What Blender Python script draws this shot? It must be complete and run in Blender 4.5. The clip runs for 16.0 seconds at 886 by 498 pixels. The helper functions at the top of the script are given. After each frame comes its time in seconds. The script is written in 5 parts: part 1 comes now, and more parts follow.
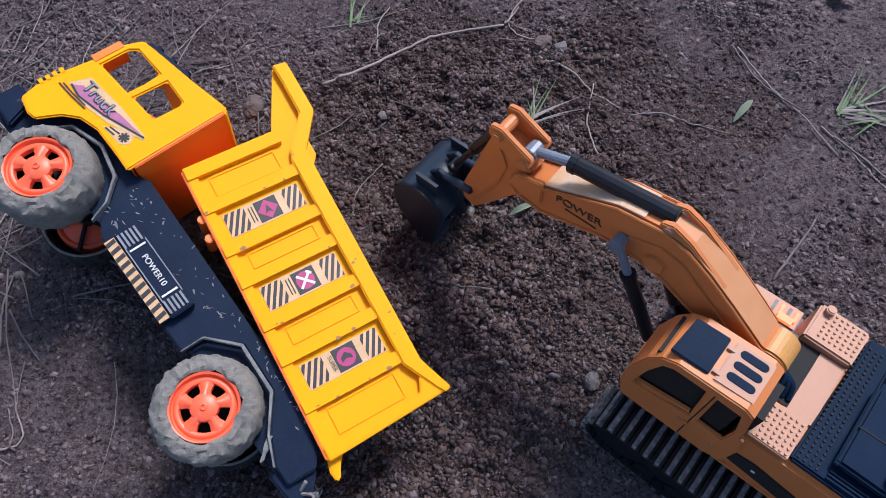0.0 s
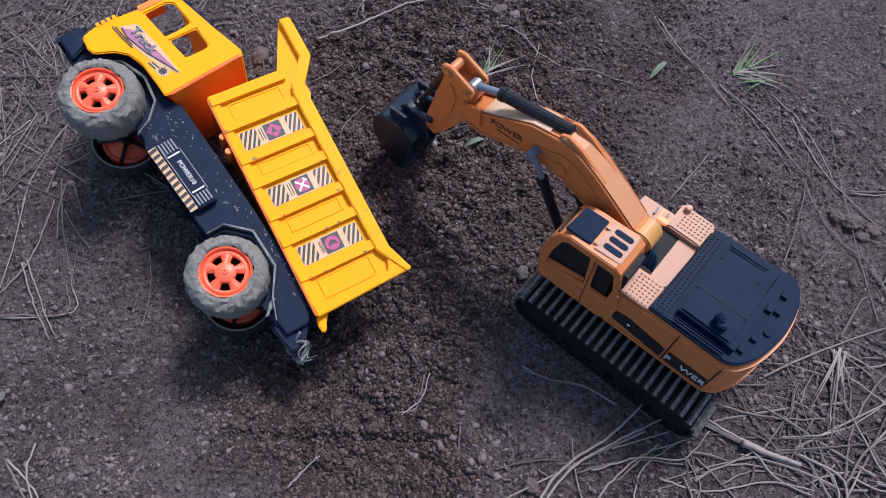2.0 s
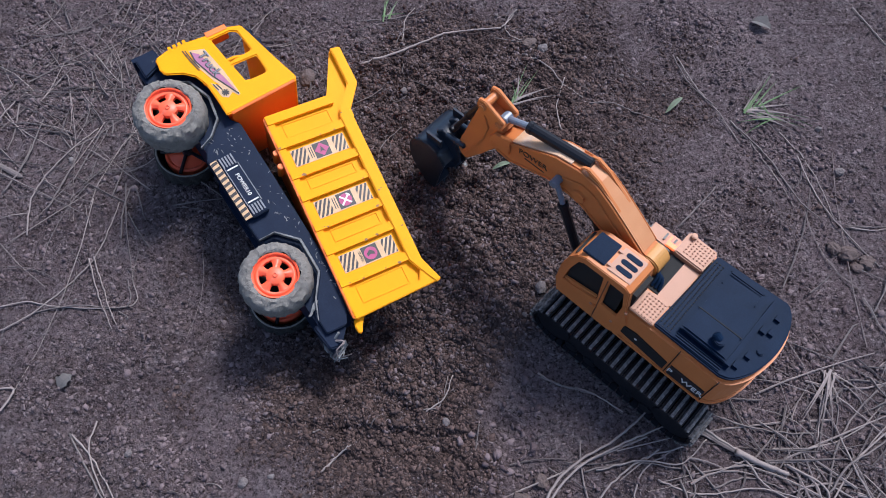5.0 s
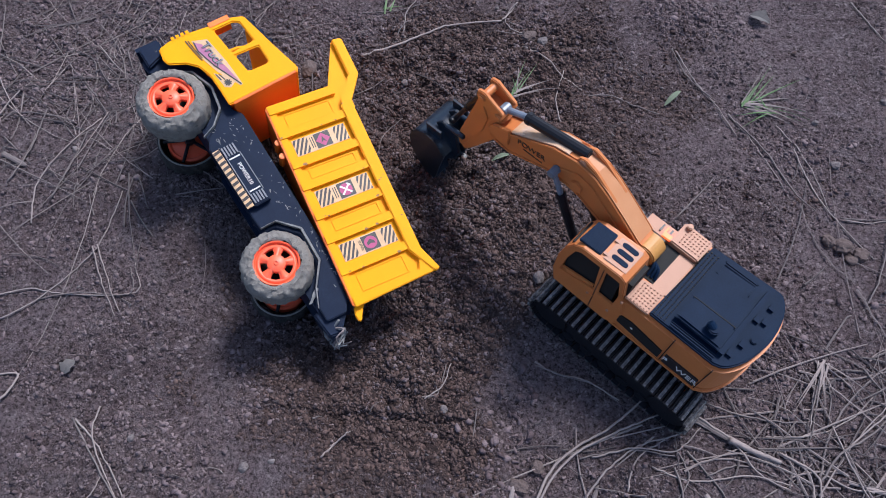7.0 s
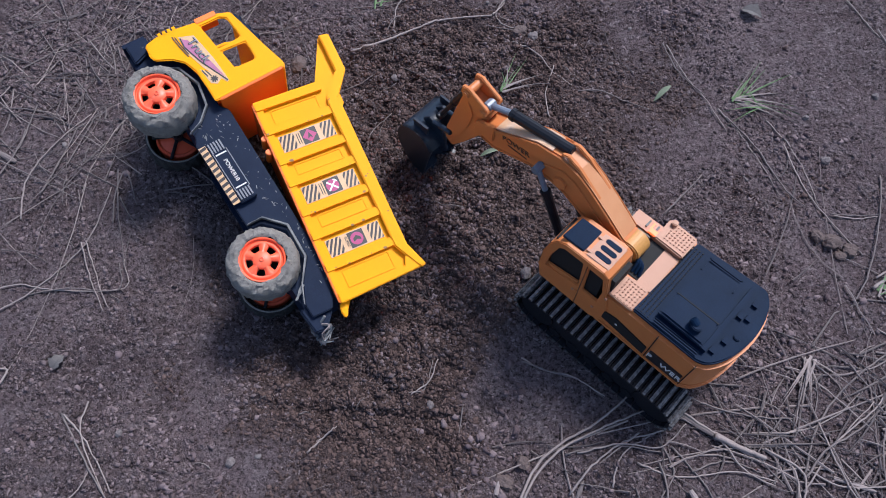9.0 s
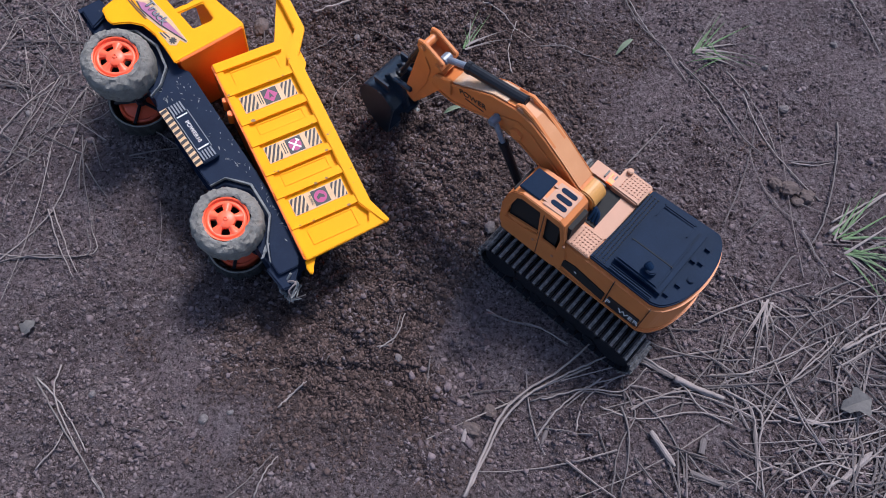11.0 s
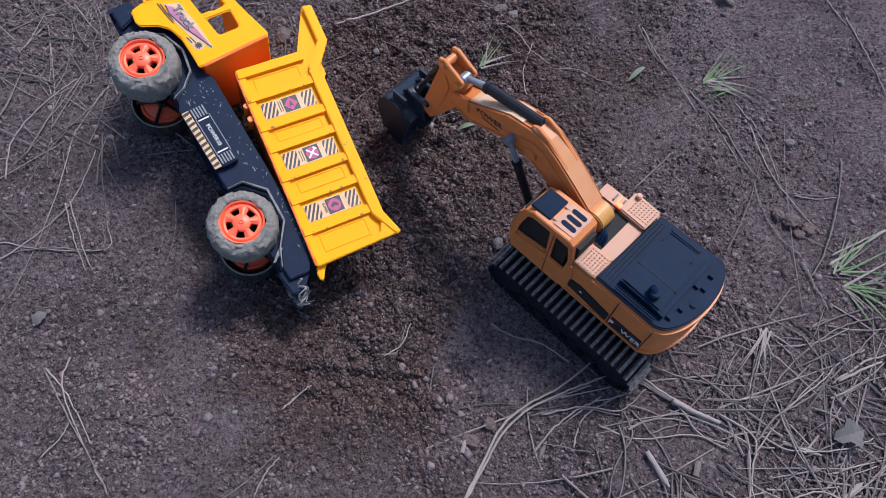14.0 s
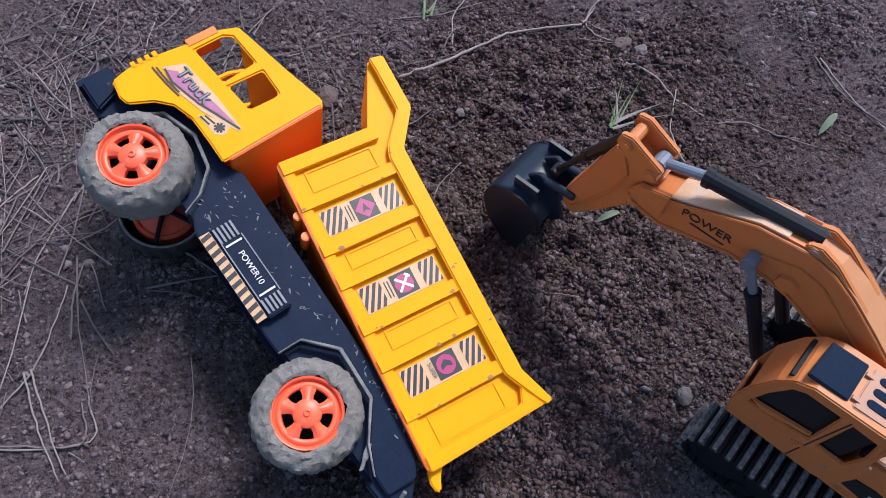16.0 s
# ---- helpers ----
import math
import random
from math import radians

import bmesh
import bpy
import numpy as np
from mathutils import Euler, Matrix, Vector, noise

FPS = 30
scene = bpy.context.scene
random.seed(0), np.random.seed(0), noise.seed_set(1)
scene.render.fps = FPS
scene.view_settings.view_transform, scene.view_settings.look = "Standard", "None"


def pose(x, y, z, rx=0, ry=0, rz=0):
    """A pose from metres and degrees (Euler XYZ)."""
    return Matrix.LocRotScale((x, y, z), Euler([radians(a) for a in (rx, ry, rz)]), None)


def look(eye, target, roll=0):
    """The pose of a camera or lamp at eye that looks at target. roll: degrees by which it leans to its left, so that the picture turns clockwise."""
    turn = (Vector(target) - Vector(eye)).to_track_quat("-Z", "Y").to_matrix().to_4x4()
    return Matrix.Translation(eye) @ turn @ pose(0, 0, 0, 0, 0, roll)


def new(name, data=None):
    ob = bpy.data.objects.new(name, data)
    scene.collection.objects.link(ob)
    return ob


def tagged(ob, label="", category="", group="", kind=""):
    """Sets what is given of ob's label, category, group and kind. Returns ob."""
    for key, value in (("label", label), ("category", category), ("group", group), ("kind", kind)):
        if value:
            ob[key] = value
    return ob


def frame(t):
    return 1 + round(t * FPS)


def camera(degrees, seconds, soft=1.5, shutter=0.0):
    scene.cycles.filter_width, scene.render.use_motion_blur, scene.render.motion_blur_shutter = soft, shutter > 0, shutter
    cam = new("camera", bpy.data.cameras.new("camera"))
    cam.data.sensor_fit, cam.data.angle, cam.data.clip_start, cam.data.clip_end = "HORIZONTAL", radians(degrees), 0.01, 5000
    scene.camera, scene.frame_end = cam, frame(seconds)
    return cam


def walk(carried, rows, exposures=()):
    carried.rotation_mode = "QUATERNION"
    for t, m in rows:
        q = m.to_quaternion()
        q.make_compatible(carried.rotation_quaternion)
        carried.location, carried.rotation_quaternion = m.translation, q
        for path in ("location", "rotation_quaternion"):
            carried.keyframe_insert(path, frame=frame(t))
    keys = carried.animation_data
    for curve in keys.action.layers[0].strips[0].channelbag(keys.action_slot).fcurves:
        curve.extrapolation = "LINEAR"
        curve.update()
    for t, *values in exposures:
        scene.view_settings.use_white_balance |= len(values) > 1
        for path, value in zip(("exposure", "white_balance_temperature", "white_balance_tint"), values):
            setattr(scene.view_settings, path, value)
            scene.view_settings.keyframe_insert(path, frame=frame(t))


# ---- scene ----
cam = camera(64.0, 16.0, soft=0.9)
ROWS = [
    (0, 0.0000, -0.0000, 0.4165, 27.44, 2.15, 0.08),
    (0.5, 0.0062, -0.0046, 0.4158, 27.02, 2.19, -0.11),
    (1, 0.0166, -0.0290, 0.4324, 26.69, 1.64, 0.06),
    (1.5, 0.0210, -0.0709, 0.4742, 26.46, 0.74, 0.28),
    (2, 0.0201, -0.0965, 0.5011, 25.86, 0.59, 0.86),
    (2.5, 0.0151, -0.1065, 0.5114, 25.79, -0.14, 1.68),
    (3, 0.0114, -0.1119, 0.5301, 26.23, 0.23, 2.23),
    (3.5, 0.0060, -0.1126, 0.5433, 26.40, 0.30, 3.04),
    (4, 0.0069, -0.1115, 0.5450, 26.42, 0.43, 3.39),
    (6.5, 0.0150, -0.1243, 0.5591, 26.66, 0.56, 3.78),
    (7, 0.0128, -0.1232, 0.5546, 26.16, 0.46, 3.96),
    (7.5, 0.0113, -0.1170, 0.5540, 26.01, 0.34, 4.36),
    (8, 0.0163, -0.1184, 0.5536, 25.85, 0.71, 4.26),
    (10.5, 0.0420, -0.1275, 0.5595, 24.17, 0.92, 3.75),
    (11, 0.0492, -0.1357, 0.5572, 23.40, 0.73, 2.30),
    (11.5, 0.0556, -0.1385, 0.5620, 24.05, 0.63, 2.93),
    (12, 0.0649, -0.1389, 0.5648, 24.63, 0.55, 2.84),
    (12.5, 0.0733, -0.1448, 0.5643, 24.73, 0.09, 3.12),
    (13, 0.0805, -0.1434, 0.5625, 24.32, -0.24, 2.98),
    (13.5, 0.0756, -0.1449, 0.5677, 24.37, -0.21, 3.62),
    (14, 0.0391, -0.1407, 0.5682, 24.42, -0.74, 4.87),
    (14.5, -0.0231, -0.1007, 0.5427, 25.76, -0.37, 4.23),
    (15, -0.0406, -0.0413, 0.4822, 25.83, -0.18, -0.22),
    (15.5, -0.0471, -0.0022, 0.4255, 25.66, 0.48, -2.17),
    (16, -0.0641, 0.0122, 0.4116, 26.59, 0.01, 1.52),
]
walk(cam, [(t, pose(x, y, z, rx, ry, rz)) for t, x, y, z, rx, ry, rz in ROWS], exposures=[(0.0, 1.15, 5900, 12), (16.0, 1.15, 5900, 12)])

# ---- light: overcast evening sky ----
world = bpy.data.worlds.new("sky")
scene.world = world
world.use_nodes = True
wn = world.node_tree
sky = wn.nodes.new("ShaderNodeTexSky")
sky.sky_type, sky.sun_disc = "NISHITA", False
SUN_EL, SUN_AZ = 57.0, 38.0
sky.sun_elevation, sky.sun_rotation = radians(SUN_EL), radians(SUN_AZ)
sky.air_density, sky.dust_density = 1.0, 2.0
wn.links.new(sky.outputs[0], wn.nodes["Background"].inputs[0])
wn.nodes["Background"].inputs[1].default_value = 0.086
sun_data = bpy.data.lights.new("sun", "SUN")
sun_data.energy, sun_data.angle, sun_data.color = 1.95, radians(15), (1.0, 0.95, 0.9)
sun = new("sun", sun_data)
sun.matrix_world = look((math.sin(radians(SUN_AZ)) * 3, math.cos(radians(SUN_AZ)) * 3, 3 * math.tan(radians(SUN_EL))), (0, 0, 0))


# ---- materials ----
def mat(name, base, rough=0.5, metal=0.0, second=None, scale=60.0, cover=0.5, bump=0.2, fine=900.0, grime=None, grime_amount=0.0, spec=0.5, islands=None, speck=0.6):
    """Procedural surface: two tones at a coarse scale, fine grain, relief, and patches of grime."""
    m = bpy.data.materials.new(name)
    m.use_nodes = True
    nt = m.node_tree
    p = nt.nodes["Principled BSDF"]
    p.inputs["Metallic"].default_value = metal
    p.inputs["Specular IOR Level"].default_value = spec
    tc = nt.nodes.new("ShaderNodeTexCoord")

    def tex(sc, detail=5.0, rgh=0.6):
        n = nt.nodes.new("ShaderNodeTexNoise")
        n.inputs["Scale"].default_value, n.inputs["Detail"].default_value, n.inputs["Roughness"].default_value = sc, detail, rgh
        nt.links.new(tc.outputs["Object"], n.inputs["Vector"])
        return n.outputs["Fac"]

    def ramp(src, lo, hi):
        r = nt.nodes.new("ShaderNodeMapRange")
        r.inputs["From Min"].default_value, r.inputs["From Max"].default_value = lo, hi
        nt.links.new(src, r.inputs["Value"])
        return r.outputs["Result"]

    def mix(fac, a, b):
        x = nt.nodes.new("ShaderNodeMix")
        x.data_type = "RGBA"
        nt.links.new(fac, x.inputs["Factor"])
        for sock, v in (("A", a), ("B", b)):
            s = [i for i in x.inputs if i.name == sock and i.type == "RGBA"][0]
            if isinstance(v, tuple):
                s.default_value = (*v, 1)
            else:
                nt.links.new(v, s)
        return [o for o in x.outputs if o.type == "RGBA"][0]

    second = second or tuple(c * 0.8 for c in base)
    col = mix(ramp(tex(scale), cover - 0.2, cover + 0.2), base, second)
    grain = tex(fine, 3.0)
    col = mix(ramp(grain, 0.35, 1.2), col, tuple(c * speck for c in base))
    rgh = None
    if islands:
        ge = nt.nodes.new("ShaderNodeNewGeometry")
        col = mix(ramp(ge.outputs["Random Per Island"], 0.0, 1.0), col, islands)
    if grime:
        g = ramp(tex(scale * 1.7, 8.0, 0.7), 0.72 - grime_amount * 0.4, 0.86 - grime_amount * 0.4)
        col = mix(g, col, grime)
        rr = nt.nodes.new("ShaderNodeMapRange")
        rr.inputs["To Min"].default_value, rr.inputs["To Max"].default_value = rough, 0.95
        nt.links.new(g, rr.inputs["Value"])
        rgh = rr.outputs["Result"]
    nt.links.new(col, p.inputs["Base Color"])
    if rgh:
        nt.links.new(rgh, p.inputs["Roughness"])
    else:
        p.inputs["Roughness"].default_value = rough
    if bump:
        b = nt.nodes.new("ShaderNodeBump")
        b.inputs["Strength"].default_value, b.inputs["Distance"].default_value = bump, 0.0008
        nt.links.new(grain, b.inputs["Height"])
        nt.links.new(b.outputs["Normal"], p.inputs["Normal"])
    return m


DUST = (0.20, 0.17, 0.15)
M_YELLOW = mat("yellow_plastic", (0.90, 0.365, 0.0), 0.42, second=(0.87, 0.335, 0.0), scale=25, bump=0.04, grime=(0.50, 0.22, 0.05), grime_amount=0.06, spec=0.1, speck=0.88)
# orange parts, and yellow faces whose shade is put into the colour
M_ORANGE_AND_SHADE = mat("orange_and_shaded_yellow_plastic", (0.95, 0.185, 0.012), 0.45, second=(0.90, 0.155, 0.01), scale=25, bump=0.04, speck=0.88)
M_RIM = mat("coral_plastic", (0.90, 0.13, 0.05), 0.42, second=(0.82, 0.11, 0.045), scale=80, bump=0.05, grime=(0.55, 0.22, 0.16), grime_amount=0.25, speck=0.88)
M_CHASSIS = mat("scuffed_black_plastic", (0.005, 0.012, 0.032), 0.5, second=(0.009, 0.018, 0.042), scale=70, bump=0.1, grime=(0.20, 0.20, 0.21), grime_amount=0.12, spec=0.12)
M_SCUFF = mat("scuffed_pale_edge", (0.09, 0.10, 0.11), 0.7, second=(0.26, 0.26, 0.26), scale=140, cover=0.45, bump=0.3, spec=0.2)
M_TYRE = mat("muddy_rubber", (0.17, 0.16, 0.145), 0.95, second=(0.27, 0.255, 0.235), scale=170, bump=1.0, fine=1400, grime=(0.050, 0.048, 0.050), grime_amount=0.36, spec=0.15)
M_DARKTYRE = mat("dark_rubber", (0.010, 0.010, 0.012), 0.85, second=(0.030, 0.028, 0.028), scale=120, bump=0.5)
M_AMBER = mat("amber_plastic", (0.56, 0.190, 0.056), 0.45, second=(0.50, 0.160, 0.046), scale=30, bump=0.05, grime=(0.42, 0.22, 0.12), grime_amount=0.08, spec=0.35, speck=0.88)
M_TAN = mat("faded_tan_plastic", (0.43, 0.215, 0.130), 0.55, second=(0.38, 0.185, 0.110), scale=40, bump=0.08, grime=DUST, grime_amount=0.05, speck=0.88)
M_WORN = mat("chalky_worn_paint", (0.62, 0.46, 0.34), 0.65, second=(0.58, 0.32, 0.16), scale=70, bump=0.08)
M_NAVY = mat("blue_black_plastic", (0.005, 0.014, 0.034), 0.45, second=(0.008, 0.019, 0.044), scale=60, bump=0.05, grime=(0.03, 0.034, 0.045), grime_amount=0.04, spec=0.03)
M_BLACK = mat("black_plastic", (0.010, 0.011, 0.015), 0.38, second=(0.014, 0.015, 0.020), scale=90, bump=0.1, grime=(0.10, 0.09, 0.09), grime_amount=0.06, spec=0.22)
M_BUCKET = mat("scratched_bucket_plastic", (0.009, 0.016, 0.029), 0.36, second=(0.014, 0.024, 0.040), scale=60, bump=0.08, grime=(0.10, 0.10, 0.11), grime_amount=0.12, spec=0.35)
M_FADED = mat("faded_amber_plastic", (0.56, 0.26, 0.115), 0.55, second=(0.50, 0.21, 0.085), scale=45, bump=0.06, speck=0.88)
M_OCHRE = mat("ochre_plastic", (0.52, 0.25, 0.06), 0.5, second=(0.52, 0.25, 0.06), scale=40, bump=0.06)
M_STAIN = mat("brown_scrape", (0.42, 0.21, 0.07), 0.8, second=(0.25, 0.13, 0.07), scale=300, bump=0.2)
# flat black for seams and trim, and for hollows coloured as deep shade
M_TRIM_AND_SHADE = mat("black_trim_and_painted_shade", (0.005, 0.005, 0.006), 0.8, bump=0.0)
M_TRACK = mat("dusty_track_plastic", (0.030, 0.030, 0.033), 0.7, second=(0.30, 0.285, 0.28), scale=300, cover=0.52, bump=0.5, grime=(0.24, 0.22, 0.20), grime_amount=0.3, spec=0.2)
M_CHROME = mat("grey_rod_plastic", (0.17, 0.20, 0.25), 0.35, metal=0.0, bump=0.05)
M_TANPRINT = mat("tan_sticker", (0.62, 0.40, 0.22), 0.45, second=(0.55, 0.34, 0.17), scale=120, bump=0.02)
M_INK = mat("black_print", (0.02, 0.017, 0.02), 0.45, bump=0.0)
M_MAGENTA = mat("magenta_print", (0.42, 0.03, 0.16), 0.4, bump=0.0)
M_WHITE = mat("white_print", (0.75, 0.72, 0.70), 0.45, bump=0.0)
M_VIOLET = mat("violet_print", (0.46, 0.15, 0.25), 0.4, second=(0.30, 0.10, 0.22), scale=90, bump=0.0)
M_GREYPRINT = mat("grey_print", (0.22, 0.23, 0.26), 0.45, bump=0.0)
M_STRAW = mat("dry_straw", (0.30, 0.255, 0.24), 0.8, second=(0.20, 0.165, 0.155), scale=70, bump=0.5, fine=500, islands=(0.21, 0.17, 0.165))
M_STRAW2 = mat("weathered_straw", (0.21, 0.175, 0.17), 0.85, second=(0.12, 0.10, 0.098), scale=70, bump=0.5, fine=500, islands=(0.085, 0.070, 0.070))
M_GREEN = mat("grass_blade", (0.085, 0.17, 0.055), 0.7, second=(0.16, 0.20, 0.12), scale=60, bump=0.2)
M_DULLGREEN = mat("dull_leaf", (0.09, 0.13, 0.075), 0.7, second=(0.16, 0.17, 0.13), scale=60, bump=0.2)
M_STONE = mat("pale_pebble", (0.20, 0.18, 0.18), 0.9, second=(0.12, 0.10, 0.10), scale=140, bump=0.9, islands=(0.12, 0.10, 0.10))
M_CLOD = mat("crumbly_soil", (0.047, 0.032, 0.030), 0.95, second=(0.028, 0.019, 0.018), scale=110, bump=0.8, fine=1300, spec=0.15, islands=(0.130, 0.090, 0.083))
M_CRUMB = mat("grey_soil_crumbs", (0.060, 0.047, 0.048), 0.95, second=(0.040, 0.030, 0.031), scale=60, bump=0.8, fine=1300, spec=0.15, islands=(0.195, 0.154, 0.160))
M_LUMP = mat("purplish_soil_lumps", (0.105, 0.078, 0.085), 0.95, second=(0.070, 0.050, 0.054), scale=110, bump=0.8, fine=1300, spec=0.15, islands=(0.205, 0.160, 0.167))
M_MUDDY = mat("dried_mud", (0.13, 0.10, 0.095), 0.95, second=(0.085, 0.065, 0.06), scale=90, bump=0.8, spec=0.15)
M_LEAF = mat("withered_leaf", (0.125, 0.115, 0.112), 0.8, second=(0.075, 0.068, 0.066), scale=150, bump=0.4)

led = bpy.data.materials.new("red_led")
led.use_nodes = True
led.node_tree.nodes["Principled BSDF"].inputs["Base Color"].default_value = (0.8, 0.08, 0.02, 1)
led.node_tree.nodes["Principled BSDF"].inputs["Emission Color"].default_value = (1, 0.12, 0.03, 1)
led.node_tree.nodes["Principled BSDF"].inputs["Emission Strength"].default_value = 1.2
M_LED = led


def soil_material():
    """Ground: greyish compacted earth, browner where it has been dug loose."""
    m = bpy.data.materials.new("earth")
    m.use_nodes = True
    nt = m.node_tree
    p = nt.nodes["Principled BSDF"]
    p.inputs["Roughness"].default_value, p.inputs["Specular IOR Level"].default_value = 0.93, 0.2
    tc = nt.nodes.new("ShaderNodeTexCoord")

    def noise_fac(sc, detail, rgh, lo, hi):
        n = nt.nodes.new("ShaderNodeTexNoise")
        n.inputs["Scale"].default_value, n.inputs["Detail"].default_value, n.inputs["Roughness"].default_value = sc, detail, rgh
        nt.links.new(tc.outputs["Object"], n.inputs["Vector"])
        r = nt.nodes.new("ShaderNodeMapRange")
        r.inputs["From Min"].default_value, r.inputs["From Max"].default_value = lo, hi
        nt.links.new(n.outputs["Fac"], r.inputs["Value"])
        return r.outputs["Result"]

    def mix(fac, a, b):
        x = nt.nodes.new("ShaderNodeMix")
        x.data_type = "RGBA"
        nt.links.new(fac, x.inputs["Factor"])
        for sock, v in (("A", a), ("B", b)):
            s = [i for i in x.inputs if i.name == sock and i.type == "RGBA"][0]
            if isinstance(v, tuple):
                s.default_value = (*v, 1)
            else:
                nt.links.new(v, s)
        return [o for o in x.outputs if o.type == "RGBA"][0]

    hard = mix(noise_fac(9, 6, 0.6, 0.35, 0.65), (0.182, 0.138, 0.146), (0.105, 0.076, 0.081))
    hard = mix(noise_fac(70, 5, 0.7, 0.45, 0.75), hard, (0.210, 0.173, 0.182))
    # brown earth, darkened further for the shade in gaps between clods
    loose = mix(noise_fac(45, 6, 0.7, 0.35, 0.7), (0.038, 0.026, 0.025), (0.098, 0.069, 0.066))
    at = nt.nodes.new("ShaderNodeAttribute")
    at.attribute_name = "loose"
    col = mix(at.outputs["Fac"], hard, loose)
    col = mix(noise_fac(300, 6, 0.8, 0.46, 0.62), col, (0.022, 0.015, 0.015))
    col = mix(noise_fac(280, 4, 0.7, 0.57, 0.68), col, (0.300, 0.245, 0.250))
    nt.links.new(col, p.inputs["Base Color"])
    n1 = nt.nodes.new("ShaderNodeTexNoise")
    n1.inputs["Scale"].default_value, n1.inputs["Detail"].default_value, n1.inputs["Roughness"].default_value = 240, 8, 0.75
    nt.links.new(tc.outputs["Object"], n1.inputs["Vector"])
    b = nt.nodes.new("ShaderNodeBump")
    b.inputs["Strength"].default_value, b.inputs["Distance"].default_value = 1.0, 0.008
    nt.links.new(n1.outputs["Fac"], b.inputs["Height"])
    nt.links.new(b.outputs["Normal"], p.inputs["Normal"])
    return m


M_SOIL = soil_material()


# ---- building helpers ----
def mesh_of(bm, mats):
    me = bpy.data.meshes.new("m")
    bmesh.ops.recalc_face_normals(bm, faces=bm.faces)
    bm.to_mesh(me)
    bm.free()
    for m in mats if isinstance(mats, (list, tuple)) else [mats]:
        me.materials.append(m)
    return me


def part(name, bm, material, parent, label="", smooth=False):
    me = mesh_of(bm, material)
    if smooth:
        me.polygons.foreach_set("use_smooth", [True] * len(me.polygons))
        me.set_sharp_from_angle(angle=radians(40))
    ob = new(name, me)
    ob.parent = parent
    return tagged(ob, label)


def bevelled(bm, width, seg=2, angle=30):
    edges = [e for e in bm.edges if len(e.link_faces) == 2 and e.calc_face_angle(0) > radians(angle)]
    bmesh.ops.bevel(bm, geom=edges, offset=width, segments=seg, affect="EDGES", clamp_overlap=True)
    return bm


def box(x0, x1, y0, y1, z0, z1, bevel=0.0, bm=None):
    own = bm is None
    bm = bm or bmesh.new()
    vs = [bm.verts.new(p) for p in ((x0, y0, z0), (x1, y0, z0), (x1, y1, z0), (x0, y1, z0), (x0, y0, z1), (x1, y0, z1), (x1, y1, z1), (x0, y1, z1))]
    for f in ((0, 3, 2, 1), (4, 5, 6, 7), (0, 1, 5, 4), (1, 2, 6, 5), (2, 3, 7, 6), (3, 0, 4, 7)):
        bm.faces.new([vs[i] for i in f])
    if bevel and own:
        bevelled(bm, bevel)
    return bm


AXES = {"y": lambda a, b, d: (a, d, b), "z": lambda a, b, d: (a, b, d), "x": lambda a, b, d: (d, a, b)}


def plate(outer, d0, d1, axis="y", holes=(), bevel=0.0, bm=None):
    """A flat plate with openings: outline and holes in the plane across axis, from depth d0 to d1."""
    own = bm is None
    bm = bm or bmesh.new()
    at = AXES[axis]
    edges, loops = [], []
    for loop in (outer, *holes):
        vs = [bm.verts.new(at(a, b, d0)) for a, b in loop]
        loops.append(vs)
        edges += [bm.edges.new((vs[i], vs[(i + 1) % len(vs)])) for i in range(len(vs))]
    if holes:
        made = bmesh.ops.triangle_fill(bm, edges=edges, use_beauty=True, use_dissolve=False)["geom"]
        faces = [g for g in made if isinstance(g, bmesh.types.BMFace)]
    else:
        faces = [bm.faces.new(loops[0])]
    ext = bmesh.ops.extrude_face_region(bm, geom=faces)["geom"]
    off = Vector(at(0, 0, d1 - d0))
    for g in ext:
        if isinstance(g, bmesh.types.BMVert):
            g.co += off
    if own:
        bmesh.ops.recalc_face_normals(bm, faces=bm.faces)
        if bevel:
            bevelled(bm, bevel)
    return bm


def rod(p0, p1, r0, r1=None, seg=12, bm=None, bevel=0.0):
    own = bm is None
    bm = bm or bmesh.new()
    p0, p1 = Vector(p0), Vector(p1)
    d = p1 - p0
    m = Matrix.Translation((p0 + p1) / 2) @ d.to_track_quat("Z", "Y").to_matrix().to_4x4()
    bmesh.ops.create_cone(bm, cap_ends=True, segments=seg, radius1=r0, radius2=r0 if r1 is None else r1, depth=d.length, matrix=m)
    if bevel and own:
        bevelled(bm, bevel, 2, 50)
    return bm


def tube(points, radii, seg=6, bm=None):
    """A tapering round stalk along the points."""
    bm = bm or bmesh.new()
    rings = []
    n = len(points)
    for i, p in enumerate(points):
        p = Vector(p)
        d = Vector(points[min(i + 1, n - 1)]) - Vector(points[max(i - 1, 0)])
        q = d.to_track_quat("Z", "Y")
        r = radii[0] + (radii[1] - radii[0]) * i / max(1, n - 1)
        rings.append([bm.verts.new(p + q @ Vector((r * math.cos(k * math.tau / seg), r * math.sin(k * math.tau / seg), 0))) for k in range(seg)])
    for a, b in zip(rings, rings[1:]):
        for k in range(seg):
            bm.faces.new((a[k], a[(k + 1) % seg], b[(k + 1) % seg], b[k]))
    bm.faces.new(rings[0][::-1])
    bm.faces.new(rings[-1])
    return bm


